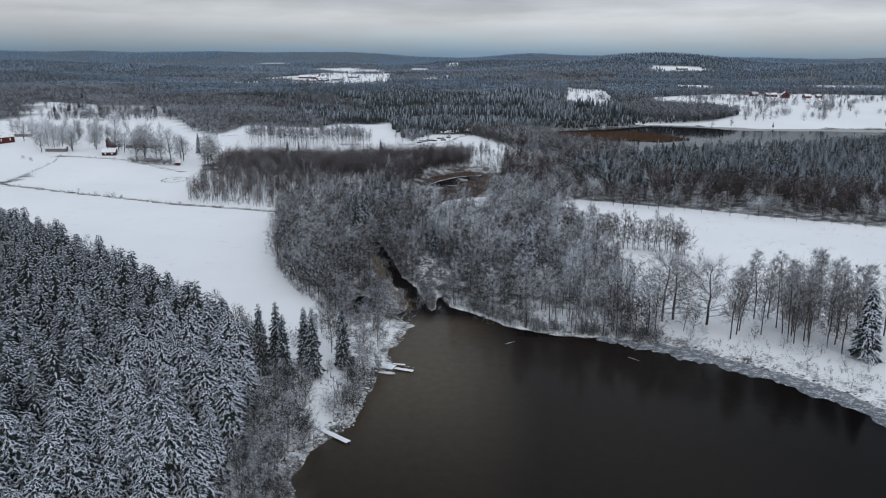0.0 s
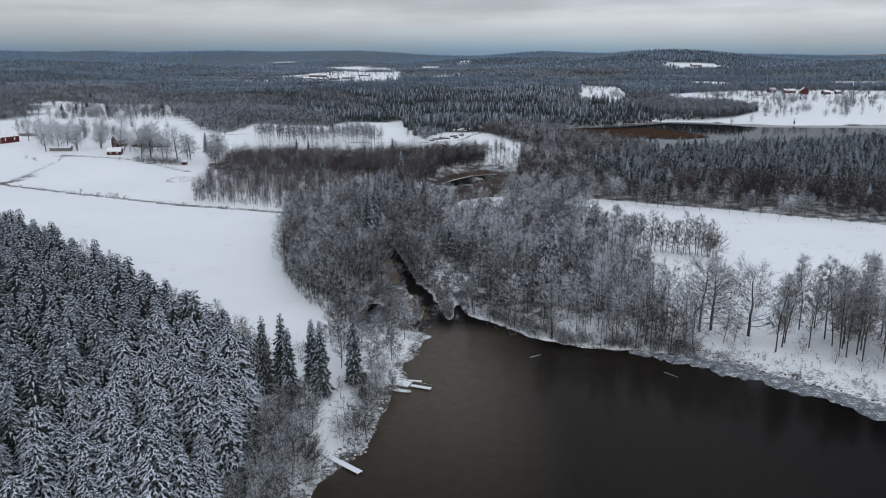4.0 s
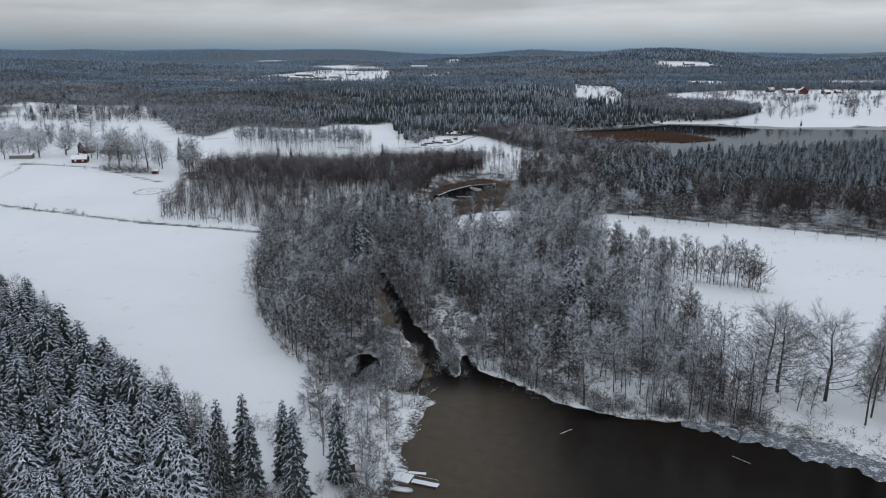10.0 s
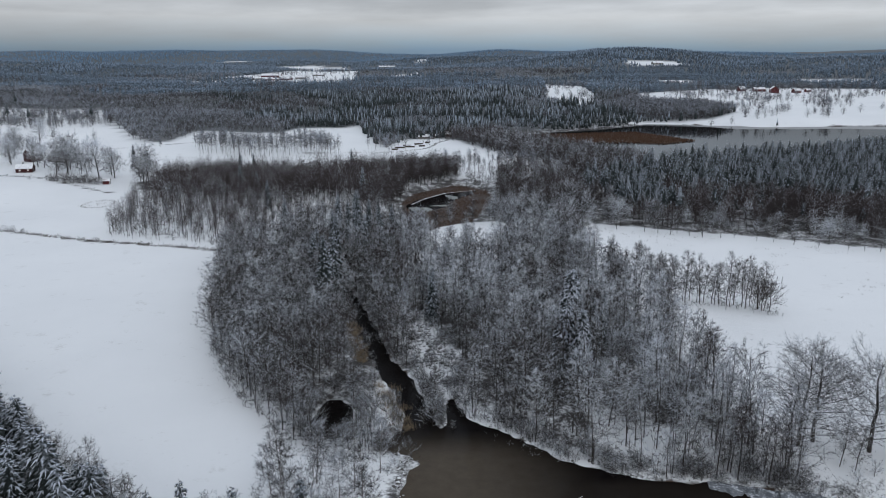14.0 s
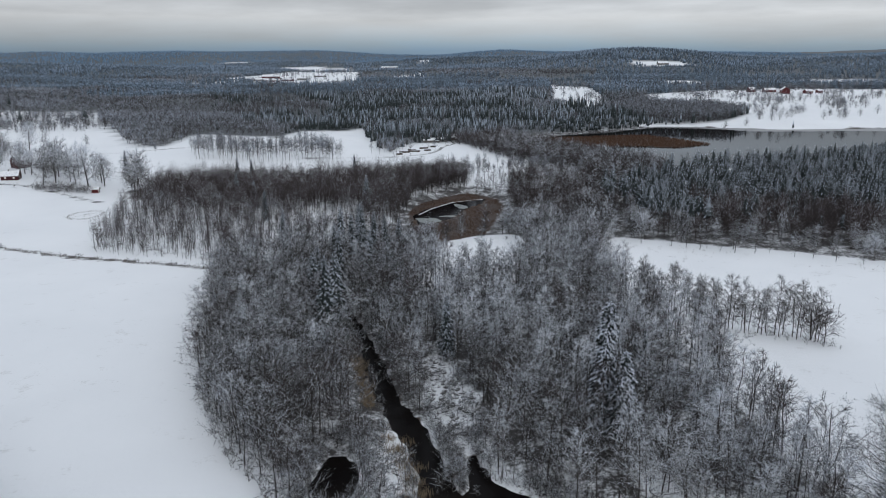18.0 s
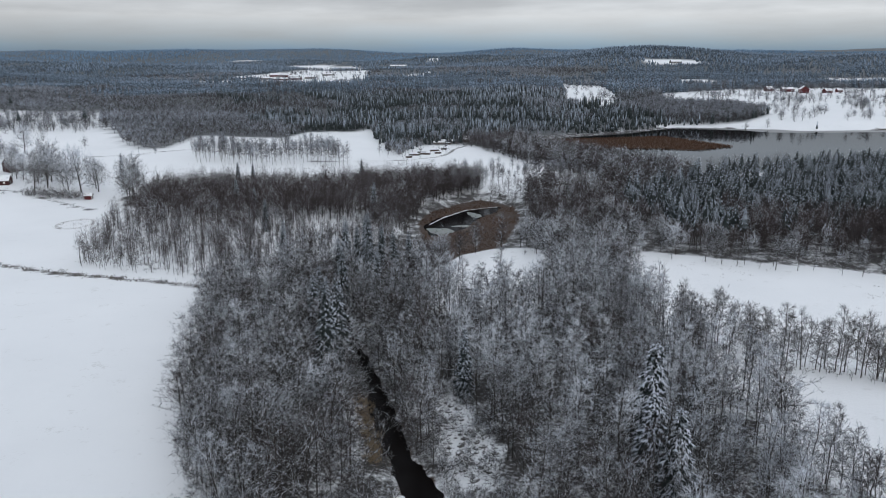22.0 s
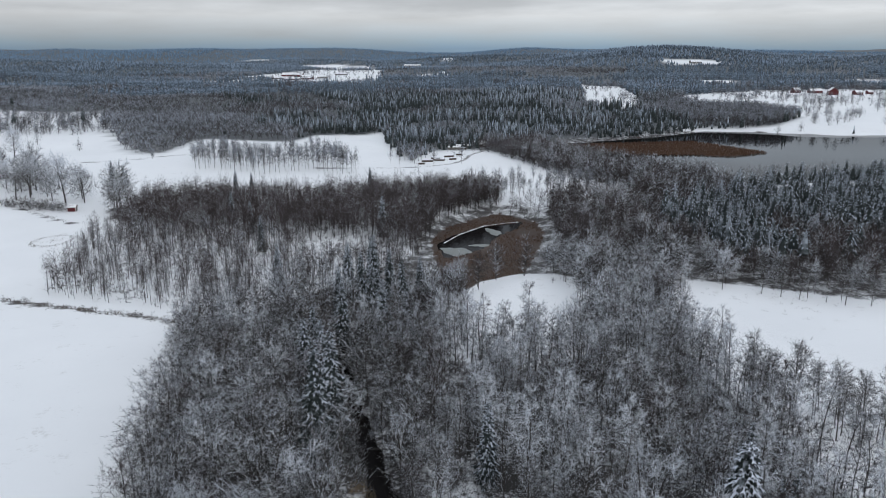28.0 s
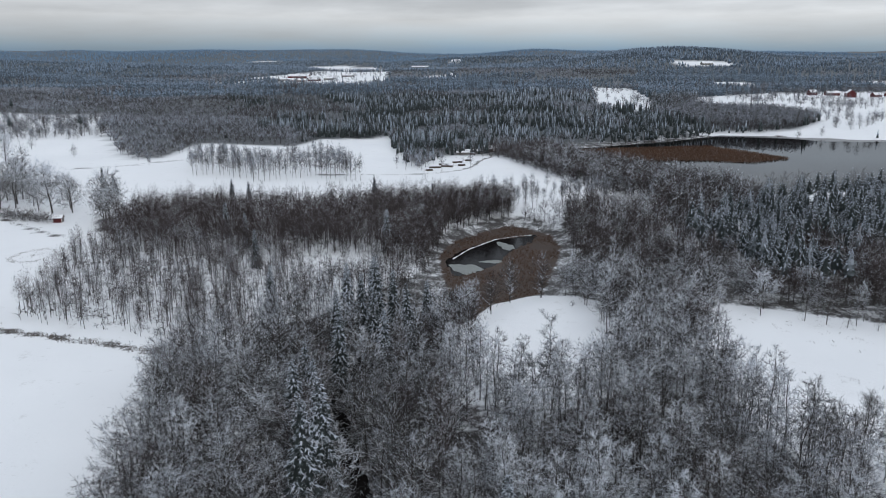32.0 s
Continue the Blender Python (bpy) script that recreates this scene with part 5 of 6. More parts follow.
place("birch_tree", BIRCH_LOW, SET_BIRCH_DARK, "bare birch in a strip of wood between white fields", "field strip birches",
      [(-184 + 104 * (k + rng.random()) / 120 - 8 * (k % 3), 622 + 20 * (k % 3) + 12 * rng.random() + 8 * math.sin(k * 0.09)) for k in range(120)], 0.85, 1.25)
place("alder_tree", FARM_TREE, SETS[1], "full snow-covered alder standing in the marsh", "marsh alders", [(-15.6, 410.5), (-17.5, 413.5), (15, 424), (18, 430), (17.5, 406), (20, 418), (21, 437)], 0.5, 0.72)
place("alder_tree", ALDER_LOW, SETS[2], "dark low alder between the pond and a white slope", "pond alders", [(6 + 1.6 * k, 516 - 0.7 * k + 5 * ((k * 7) % 4)) for k in range(14)], 0.4, 0.75)
place("birch_tree", BIRCH_LOW, SET_BIRCH_DARK, "bare birch on a white slope below a meadow", "slope birches", [(3 + 3.1 * k, 544 + 1.7 * k + 7 * ((k * 5) % 3)) for k in range(20)], 0.6, 1.0)
place("bush", BUSH, SETS[1], "round snowy willow bush at the water's edge", "shore bushes",
      [(-24, 144.5), (-27.5, 147.5), (-30, 131), (-22.6, 158.5), (92.7, 185), (96.9, 185.6), (100.5, 180), (88.5, 189.5), (104, 175), (-17.5, 205.5), (57, 201), (66, 198), (70, 200), (83, 196), (48, 204.5), (40, 204)], 0.75, 1.25, "bush")
_e = [(-39, 214), (-46, 224.5), (-53, 235), (-60, 246.5), (-66, 257), (-70, 268), (-73, 279), (-76, 291), (-80, 303), (-83, 315), (-86, 328), (-89, 341), (-91, 353), (-56, 243), (-68, 274), (-64, 263), (-77, 299)]
place("alder_tree", EDGE_ALDER, SETS[0], "broad rimed alder with a round crown at the field edge", "field edge alders", [(x + 4.2, y + 1.5) for x, y in _e], 0.8, 1.08)
_w = shore_spots(-52, -4, 214, 345, 3000, 31, -0.2, 2.4)
place("willow_tree", WILLOW, SETS[0], "low rimed willow leaning over the dark stream", "stream willows", _w[(rng.random(len(_w)) < 0.42) & ~((_w[:, 0] < -14) & inside(WEST_OPEN, _w[:, 0], _w[:, 1]) & (rng.random(len(_w)) < 0.75))], 0.35, 0.75)
_w = shore_spots(-56, -14, 262, 345, 3600, 34, -1.3, 0.6)
wood_stand(WILLOW, _w[rng.random(len(_w)) < np.where(_w[:, 1] > 312, 0.36, 0.05)], "stooping_willows", "rimed willows stooping over the dark stream", list(SETS[0]), 0.4, 0.85)
place("willow_tree", WILLOW, SETS[0], "rounded snowy willow at the stream mouth", "mouth willows", [(-12.4, 223.4), (-10.6, 223), (-9.6, 226), (-11.6, 227.6), (-10.2, 231), (-12.4, 233.5), (-10, 236.5), (-12.6, 240), (-3.4, 229.5), (-2.4, 233), (-3.8, 237.6), (-4.6, 241.5), (0.5, 225.5), (3.4, 223.6), (-14.5, 209.2), (-17.5, 210.2), (-20, 211.4), (-33, 214), (-29.5, 212.6), (-36.8, 219)], 0.6, 1.0)
place("alder_tree", ALDER, SETS[0], "bare alder on low ground at the stream mouth", "mouth alders", [(-22.5, 213.5), (-25, 216.5), (-26.5, 222), (-20.8, 211.5), (-28, 231), (-29.5, 240), (-30, 247), (-34, 254), (-23.5, 219), (-37.5, 226), (-38, 232)], 0.5, 0.8)
place("ash_tree", SLENDER, SETS[0], "slender bare ash on the stony stream bank", "stony bank ashes", [(-3.5, 254), (-17.5, 272), (-4, 262), (-5, 268), (-8.5, 273), (-19, 262), (-17.5, 254)], 0.6, 0.95)
_b = dry(np.concatenate([scatter(EAST_OPEN, 2.9, 81, 0.8), scatter(WEST_OPEN, 3.4, 82, 0.8), scatter([(-40, 240), (-25, 240), (-24, 208), (-38, 208)], 3.2, 83, 0.8)]), 0.3)
place("bush", BUSH, SETS[0], "rimed brush on low ground by the stream mouth", "mouth scrub", out_of(_b, REED_STRIP)[rng.random(len(out_of(_b, REED_STRIP))) < 0.8], 0.5, 1.05, "bush")
_w = shore_spots(-10, 62, 186, 240, 2600, 33, -0.7, 1.4)
place("bush", BUSH, SETS[0], "rimed brush hanging over the dark lake", "overhanging brush", _w[rng.random(len(_w)) < 0.5], 0.3, 0.7, "bush")
_w = shore_spots(-8, 60, 188, 224, 1500, 32, 0.3, 4.5)
place("bush", BUSH, SETS[0], "snowy brush under trees on the lake shore", "wooded shore brush", _w[rng.random(len(_w)) < 0.55], 0.4, 1.0, "bush")
place("bush", BUSH, SETS[0], "small bare bush on a field edge", "field bushes",
      [(-219.9, 411.7), (-197.1, 398.9), (-191.9, 395.9), (-186.9, 394.5), (81.6, 254), (-205, 402), (-300, 505), (-310, 512), (-262, 520), (-232, 512), (-246, 514), (4, 396), (8, 372), (-2, 362), (13.5, 404)], 0.5, 0.9, "bush")
SET_FARM = (M_BARK, M_TWIG_WHITE, M_TWIG_DARK)
place("oak_tree", FARM_TREE, SET_FARM, "great bare farmyard tree, grey with rime", "great farm trees", [(-209, 521.4), (-179.4, 511.9), (-235, 538)], 1.55, 1.75)
place("oak_tree", FARM_TREE, SET_FARM, "broad bare farmyard tree, grey with rime", "farm trees",
      [(-224.7, 534), (-218, 526), (-201, 524), (-205.8, 531.8), (-231, 530), (-238, 548), (-176, 507), (-183, 517), (-172, 500), (-268, 562), (-262, 556), (-256, 552), (-250, 566), (-246, 560), (-293, 548), (-298, 556), (-305, 545), (-324, 618), (-330, 605),
       (-309, 652), (-318, 560), (-335, 575), (-345, 590), (-352, 620), (-300, 600), (-240, 562), (-230, 556), (-340, 610), (-360, 600), (-244, 545), (-236, 526), (-310, 566), (-286, 568), (-320, 585), (-312, 540), (-282, 562)], 0.9, 1.35)
wood_stand(BUSH, np.array([(-228 + 1.7 * k, 510.5 - 0.38 * k + 1.6 * (k % 3)) for k in range(17)]), "garden_bushes", "dark dense bushes at the edge of a farm garden", [M_BARK, M_TWIG_BROWN, M_TWIG_DARK], 0.8, 1.35, "bushes")
place("alder_tree", ALDER_FAR, (M_BARK, M_TWIG_FAR, M_TWIG), "bare tree among snowy farm fields", "farm field trees",
      [(-424, 699), (-387, 685), (-353, 652), (-315, 631), (-333, 723), (-372, 640), (-366, 700), (-340, 668), (-300, 600), (-410, 760), (-380, 790), (-350, 800), (-330, 770), (-440, 820), (-420, 860), (-395, 900), (-360, 850),
       (-342, 640), (-405, 660), (-326, 612), (-470, 780), (-460, 900), (-300, 655), (-285, 690), (-393, 671), (-400, 678), (-380, 662), (-455, 748), (-465, 755), (-448, 765), (-511, 936), (-500, 920), (-554, 981), (-540, 960), (-474, 941), (-485, 930), (-345, 640), (-320, 640), (-310, 622)], 0.7, 1.15)
place("alder_tree", ALDER_FAR, (M_BARK, M_TWIG_FAR, M_TWIG), "bare tree on a white slope above the far lake", "far slope trees",
      [(278, 821 + 74), (302, 902), (346, 925), (381, 1246), (439, 1296), (400, 1109), (426, 1109), (360, 940), (372, 955), (395, 930), (420, 945), (450, 960), (480, 980), (410, 1010), (470, 1060), (500, 1090), (540, 1130), (560, 1040),
       (350, 1180), (330, 1230), (520, 1240), (600, 1200), (620, 1100), (440, 1180), (380, 1160), (560, 1260), (590, 1300), (640, 1290)], 0.7, 1.15)
place("bush", BUSH, SETS[0], "rounded bare willow by the far lake", "far lake bushes", [(169, 645), (195, 652), (121, 610), (160, 640), (205, 660), (180, 648)], 1.6, 2.6, "bush")
place("alder_tree", EDGE_ALDER, SETS[0], "round rimed tree before a dark spruce wood", "round fringe trees", [(78, 394), (83, 391.5), (87.6, 389), (91, 391), (95, 387), (67, 398), (99.5, 384.5)], 0.6, 0.95)
place("alder_tree", ALDER_LOW, SETS[0], "bare tree in a row along the field edge", "field edge trees",
      [(83.7, 399), (94.9, 395), (107, 384), (113, 385), (120, 379), (132, 372), (140, 368), (149, 363), (155, 362), (160, 360), (167, 357), (174, 354), (181, 351), (186, 346), (196, 342), (206, 337), (101, 390), (126, 377)], 0.45, 0.8)
def tree_row(name, label, rows, wide, lo, hi):
    """Bare trees in far hedges and rows, too many to count."""
    p = np.concatenate([np.array(a) + (np.array(b) - a) * rng.random((n, 1)) + rng.normal(0, 1, (n, 2)) * wide for a, b, n in rows])
    wood_stand(ALDER_FAR, p, name, label, [M_BARK, M_TWIG_FAR, M_TWIG_FAR], lo, hi)


tree_row("far_hedges", "rimed bare trees in far field hedges", (((-475, 842), (-312, 792), 46), ((-570, 1030), (-430, 985), 30), ((-330, 612), (-290, 640), 12), ((-390, 782), (-315, 780), 30)), (4, 7), 0.5, 1.0)
tree_row("slope_brush", "rows of low bare brush on the far slope", (((345, 1075), (400, 1090), 26), ((470, 1110), (540, 1135), 26), ((410, 1170), (450, 1185), 20), ((530, 1200), (600, 1215), 24), ((395, 1250), (460, 1275), 24), ((560, 1300), (640, 1330), 24)), (6, 7), 0.3, 0.7)
tree_row("slope_woods", "leafless woods round the far farms", (((480, 1430), (760, 1480), 80), ((500, 1500), (800, 1600), 90), ((420, 1430), (520, 1600), 50), ((560, 1600), (860, 1720), 70), ((455, 1040), (520, 1090), 18), ((250, 1180), (300, 1330), 40)), (7, 12), 0.6, 1.1)
place("spruce_tree", SPRUCE_LOW, SET_SPRUCE_DARK, "dark spruce among bare trees in the farm fields", "farm spruces", [(-526, 1024), (-444, 856), (-389, 792), (-452, 848), (-184, 532), (-330, 790), (-470, 850)], 0.9, 1.3)
LAKE_TREES = [(117, 588), (112, 584), (152, 592), (156, 593), (182, 600), (188, 602), (194, 603), (210, 608)]
_f = [(62 + 150 * k / 90 + rng.normal(0, 2), 409 - 62 * (k / 90) ** 1.2 + rng.uniform(-4, 9)) for k in range(64) if k % 13 < 6]
wood_stand(ALDER_LOW, np.array(_f), "wood_fringe_trees", "low snow-covered trees before a dark spruce wood", list(SETS[0]), 0.4, 0.8)
place("alder_tree", ALDER_LOW, (M_BARK, M_TWIG_FAR, M_TWIG), "dark bare tree on the far lake shore", "lake shore trees", LAKE_TREES, 0.7, 1.05)
place("spruce_tree", SPRUCE_LOW, SET_SPRUCE_DARK, "dark spruce before the far lake", "far lake spruces",
      [(129, 846), (136, 850), (143, 845), (150, 852), (154, 846), (162, 850), (169, 848), (176, 858), (182, 862), (122, 842), (112, 840), (190, 870), (100, 838), (88, 836)], 1.0, 1.4)


# ---- things built from parts ----
def part(name, bm, mat, parent, label=""):
    me = bpy.data.meshes.new(name)
    bm.to_mesh(me)
    bm.free()
    me.materials.append(mat)
    o = new(name, me)
    o.parent = parent
    if label:
        tagged(o, label)
    return o


def thing(name, label, category, x, y, z, turn=0.0, group=""):
    e = new(name)
    e.empty_display_size = 0.4
    e.matrix_basis = pose(x, y, z, 0, 0, turn)
    return tagged(e, label, category, group)


def box(x0, x1, y0, y1, z0, z1, bevel=0.0, bm=None):
    bm = bm or bmesh.new()
    v = [bm.verts.new(c) for c in ((x0, y0, z0), (x1, y0, z0), (x1, y1, z0), (x0, y1, z0), (x0, y0, z1), (x1, y0, z1), (x1, y1, z1), (x0, y1, z1))]
    fs = [bm.faces.new([v[i] for i in f]) for f in ((3, 2, 1, 0), (4, 5, 6, 7), (0, 1, 5, 4), (1, 2, 6, 5), (2, 3, 7, 6), (3, 0, 4, 7))]
    if bevel:
        bmesh.ops.bevel(bm, geom=list({e for f in fs for e in f.edges}), offset=bevel, segments=1, affect="EDGES")
    return bm


def rod(points, radii, sides=6):
    v, t = tube(points, radii, sides)
    bm = bmesh.new()
    vs = [bm.verts.new(c) for c in v]
    for f in t:
        bm.faces.new([vs[i] for i in f])
    bm.faces.new(vs[:sides][::-1])
    bm.faces.new(vs[-sides:])
    return bm


def snow_slab(x0, x1, y0, y1, z, thick, seed, nx=12, ny=3):
    """A rounded uneven layer of snow on a flat top."""
    r = np.random.default_rng(seed)
    bm = bmesh.new()
    g = []
    for i in range(nx + 1):
        row = []
        for j in range(ny + 1):
            rim = i in (0, nx) or j in (0, ny)
            row.append(bm.verts.new((x0 + (x1 - x0) * i / nx + (0 if rim else r.normal(0, 0.02)), y0 + (y1 - y0) * j / ny + (r.normal(0, 0.015) if rim else 0), z + (0.004 if rim else thick * r.uniform(0.75, 1.2)))))
        g.append(row)
    for i in range(nx):
        for j in range(ny):
            bm.faces.new((g[i][j], g[i + 1][j], g[i + 1][j + 1], g[i][j + 1])).smooth = True
    return bm


def jetty(label, ax, ay, bx, by, width, rail=False):
    L, turn = math.hypot(bx - ax, by - ay), math.degrees(math.atan2(by - ay, bx - ax))
    e = thing("jetty", label, "jetty", ax, ay, 0.0, turn)
    for s in (-1, 1):
        part("beam", box(0, L, s * width * 0.36 - 0.07, s * width * 0.36 + 0.07, 0.24, 0.40), M_PLANK, e)
    n = int(L / 0.30)
    for i in range(n):
        part("plank", box(i * L / n + 0.01, (i + 1) * L / n - 0.012, -width / 2 + rng.normal(0, 0.012), width / 2 + rng.normal(0, 0.012), 0.405, 0.45), M_PLANK, e)
    for i in range(max(2, int(L / 3.2)) + 1):
        x = 0.15 + (L - 0.3) * i / max(2, int(L / 3.2))
        for s in (-1, 1):
            part("post", rod([(x, s * (width / 2 - 0.1), -1.6), (x, s * (width / 2 - 0.1), 0.24), (x, s * (width / 2 - 0.1), 0.40)], [0.08, 0.08, 0.075]), M_GREY, e)
    part("snow_cover", snow_slab(0.0, L, -width / 2, width / 2, 0.452, 0.11, int(L * 7), int(L * 2)), M_SNOW, e, "fresh snow lying on the boards")
    if rail:
        part("rail", rod([(0.2, width / 2 - 0.05, 1.15), (L / 2, width / 2 - 0.05, 1.13), (L - 0.2, width / 2 - 0.05, 1.15)], [0.04] * 3), M_GREY, e)
        for x in (0.25, L / 2, L - 0.25):
            part("rail_post", rod([(x, width / 2 - 0.05, 0.45), (x, width / 2 - 0.05, 0.8), (x, width / 2 - 0.05, 1.14)], [0.04] * 3), M_GREY, e)
    return e


def rowing_boat(x, y, turn, L=3.9, W=1.45):
    e = thing("rowing_boat", "pale rowing boat moored at the shore, snow inside", "boat", x, y, 0.0, turn)
    bm = bmesh.new()
    n, rings = 13, []
    for inner in (0, 1):
        for k in range(n):
            u = k / (n - 1)
            w = (W / 2 - 0.05 * inner) * (min(1, 1.25 * math.sin(math.pi * (0.12 + 0.88 * u) ** 0.9) ** 0.6) if u < 1 else 0.02) * (0.72 if u == 0 else 1)
            px_, sheer = (u - 0.5) * (L - 0.1 * inner), 0.42 + 0.14 * (2 * u - 0.9) ** 2
            deep = -0.12 + 0.16 * u ** 4 + 0.06 * inner
            rings.append([bm.verts.new(c) for c in ((px_, -w, sheer), (px_, -w * 0.82, (sheer + deep) / 2), (px_, -w * 0.4, deep), (px_, w * 0.4, deep), (px_, w * 0.82, (sheer + deep) / 2), (px_, w, sheer))])
    for o in (0, n):
        for k in range(n - 1):
            a, b = rings[o + k], rings[o + k + 1]
            for j in range(5):
                f = (a[j], b[j], b[j + 1], a[j + 1])
                bm.faces.new(f if o == 0 else f[::-1]).smooth = True
    for k in range(n - 1):
        for j in (0, 5):
            bm.faces.new((rings[k][j], rings[n + k][j], rings[n + k + 1][j], rings[k + 1][j]))
    bm.faces.new(rings[0])
    part("hull", bm, M_HULL, e)
    for u in (-0.25, 0.05, 0.33):
        part("thwart", box(u * L - 0.12, u * L + 0.12, -W * 0.40, W * 0.40, 0.26, 0.30), M_PLANK, e)
    part("snow_cover", snow_slab(-L * 0.40, L * 0.28, -W * 0.28, W * 0.28, 0.06, 0.10, 5, 8, 4), M_SNOW, e, "snow in the bottom of the boat")
    return e


def house(name, label, category, x, y, turn, L, W, wall_h, roof_h, wall_mat, windows=2, door=True, chimney=False, group="", eave=0.4):
    """A gabled building, ridge along its own x."""
    z = float(min(height(x + a, y + b) for a in (-W / 2, W / 2) for b in (-W / 2, W / 2))) - 0.1
    e = thing(name, label, category, x, y, z, turn, group)
    bm = bmesh.new()
    p = [[bm.verts.new(c) for c in ((sx * L / 2, -W / 2, 0), (sx * L / 2, W / 2, 0), (sx * L / 2, W / 2, wall_h), (sx * L / 2, 0, wall_h + roof_h), (sx * L / 2, -W / 2, wall_h))] for sx in (-1, 1)]
    bm.faces.new(p[0][::-1])
    bm.faces.new(p[1])
    for i in (0, 1, 4):
        j = (i + 1) % 5
        bm.faces.new((p[0][i], p[0][j], p[1][j], p[1][i]))
    part("wall", bm, wall_mat, e)
    slope = math.atan2(roof_h, W / 2)
    run = W / 2 / math.cos(slope) + eave
    for s in (-1, 1):
        bm = box(-L / 2 - eave, L / 2 + eave, 0, run, 0.03, 0.20)
        bmesh.ops.transform(bm, matrix=Matrix.Translation((0, 0, wall_h + roof_h)) @ Matrix.Rotation(-slope, 4, "X"), verts=bm.verts)
        if s < 0:
            bmesh.ops.transform(bm, matrix=Matrix.Rotation(math.pi, 4, "Z"), verts=bm.verts)
        part("roof", bm, M_ROOF, e, "snow-covered roof slope")
    for s in (-1, 1):
        for k in range(windows):
            u = (k + 0.5) / windows * L - L / 2
            w = part("window", box(u - 0.5, u + 0.5, s * W / 2 - 0.03, s * W / 2 + 0.05, wall_h * 0.42, wall_h * 0.82), M_WHITE, e, "white-framed window")
            part("pane", box(u - 0.4, u + 0.4, s * W / 2 - 0.02, s * W / 2 + 0.06, wall_h * 0.46, wall_h * 0.78), M_GLASS, w)
    for s in (-1, 1):
        for t in (-1, 1):
            part("corner_board", box(s * L / 2 - 0.08 - 0.02 * s, s * L / 2 + 0.08 + 0.02 * s, t * W / 2 - 0.1, t * W / 2 + 0.1, 0, wall_h), M_WHITE if wall_mat is M_RED else wall_mat, e)
    if door:
        part("door", box(L / 2 - 0.02, L / 2 + 0.07, -0.9, 0.9, 0, min(2.6, wall_h * 0.9)), M_GREY, e, "grey boarded door")
    if chimney:
        part("chimney", box(-L * 0.1 - 0.35, -L * 0.1 + 0.35, -0.35, 0.35, wall_h + roof_h * 0.6, wall_h + roof_h + 1.0, 0.03), M_GREY, e)
    return e


jetty("long snow-covered plank jetty on posts", -35.4, 146.2, -21.3, 135.1, 1.35)
jetty("short snow-covered jetty with a side rail", -15.6, 174.5, -10.7, 172.9, 1.3, True)
jetty("stub of an old jetty under snow", -16.5, 177.3, -13.2, 176.9, 0.8)
rowing_boat(-17.1, 171.6, -12)
house("boat_shed", "small dark brown boarded shed on the shore", "shed", -28.6, 175.2, 35, 3.6, 2.8, 2.0, 0.7, M_BROWN, 0)

house("barn", "red gabled barn with a snowy roof", "barn", -276, 578, 62, 8.5, 7, 5, 3.2, M_RED_OLD, 1)
house("barn", "long low dark barn with a snowy roof behind trees", "barn", -253, 581, 14, 26, 8, 2.8, 2.6, M_BROWN, 0)
house("farmhouse", "small red cottage with white corners and a snowy roof", "house", -261, 539, 12, 9, 6.5, 2.6, 2.4, M_RED_OLD, 2, True, True)
house("shed", "tiny red shed on the field edge", "shed", -198.8, 507.6, 10, 3.6, 2.8, 2.2, 1.0, M_RED, 0)
house("barn", "tall red barn with a snowy roof", "barn", -372, 589, 70, 16, 10, 5, 3.6, M_RED, 2)
house("shed", "low open grey shed with a snowy roof", "shed", -388, 640, 6, 22, 6, 2.4, 1.2, M_GREY, 0)
house("shed", "low grey machine shed under snow", "shed", -304, 546, 10, 14, 5, 2.4, 1.2, M_GREY, 0)
house("barn", "big red barn above the far lake", "barn", 530, 1340, 75, 18, 13, 6, 5, M_RED, 2)
house("barn", "red outbuilding with a snowy roof", "barn", 518, 1372, 10, 20, 9, 4, 3, M_RED, 2)
house("farmhouse", "red house with a snowy roof", "house", 492, 1380, 20, 12, 9, 4.5, 3.6, M_RED, 2, True, True)
house("farmhouse", "red house with a snowy roof on a white slope", "house", 566, 1339, 15, 12, 9, 3.8, 3, M_RED, 2, True, True)
house("shed", "small red shed on a white slope", "shed", 594, 1360, 15, 9, 6, 3.2, 2.4, M_RED, 1)
house("farmhouse", "pale house with a broad snowy roof at the wood's edge", "house", 615, 2350, 5, 30, 16, 5, 5, M_GREY, 3)
house("cottage", "small dark cottage with a snowy roof below the wood", "house", -4, 760, 12, 9, 6, 2.6, 2.2, M_BROWN, 2, True, True)
house("shed", "long low shed with a snow-covered roof", "shed", -16, 750, 10, 13, 5, 2.2, 1.0, M_GREY, 0)
house("shed", "low grey shed under deep snow", "shed", -24, 742, 8, 9, 4, 1.8, 0.8, M_GREY, 0)
house("shed", "tiny dark boarded hut beside birches", "shed", 63, 596, 20, 4, 3.4, 2.2, 1.3, M_BROWN, 0)
for _x, _y, _l, _w, _h in ((-505, 2010, 60, 20, 5), (-444, 1985, 55, 18, 5), (-440, 2080, 50, 24, 9), (-405, 1912, 34, 14, 5), (-377, 1950, 26, 14, 6), (-352, 1990, 22, 14, 7), (-330, 2140, 30, 14, 6), (-395, 2030, 30, 16, 6), (-211, 3040, 60, 20, 8)):
    house("farm_building", "far farm building with a snowy roof", "barn", _x, _y, rng.uniform(-12, 12), _l, _w, _h * 0.6, _h * 0.5, M_RED if _l in (50, 26, 34) else M_GREY, 2, False, False, "far farm")


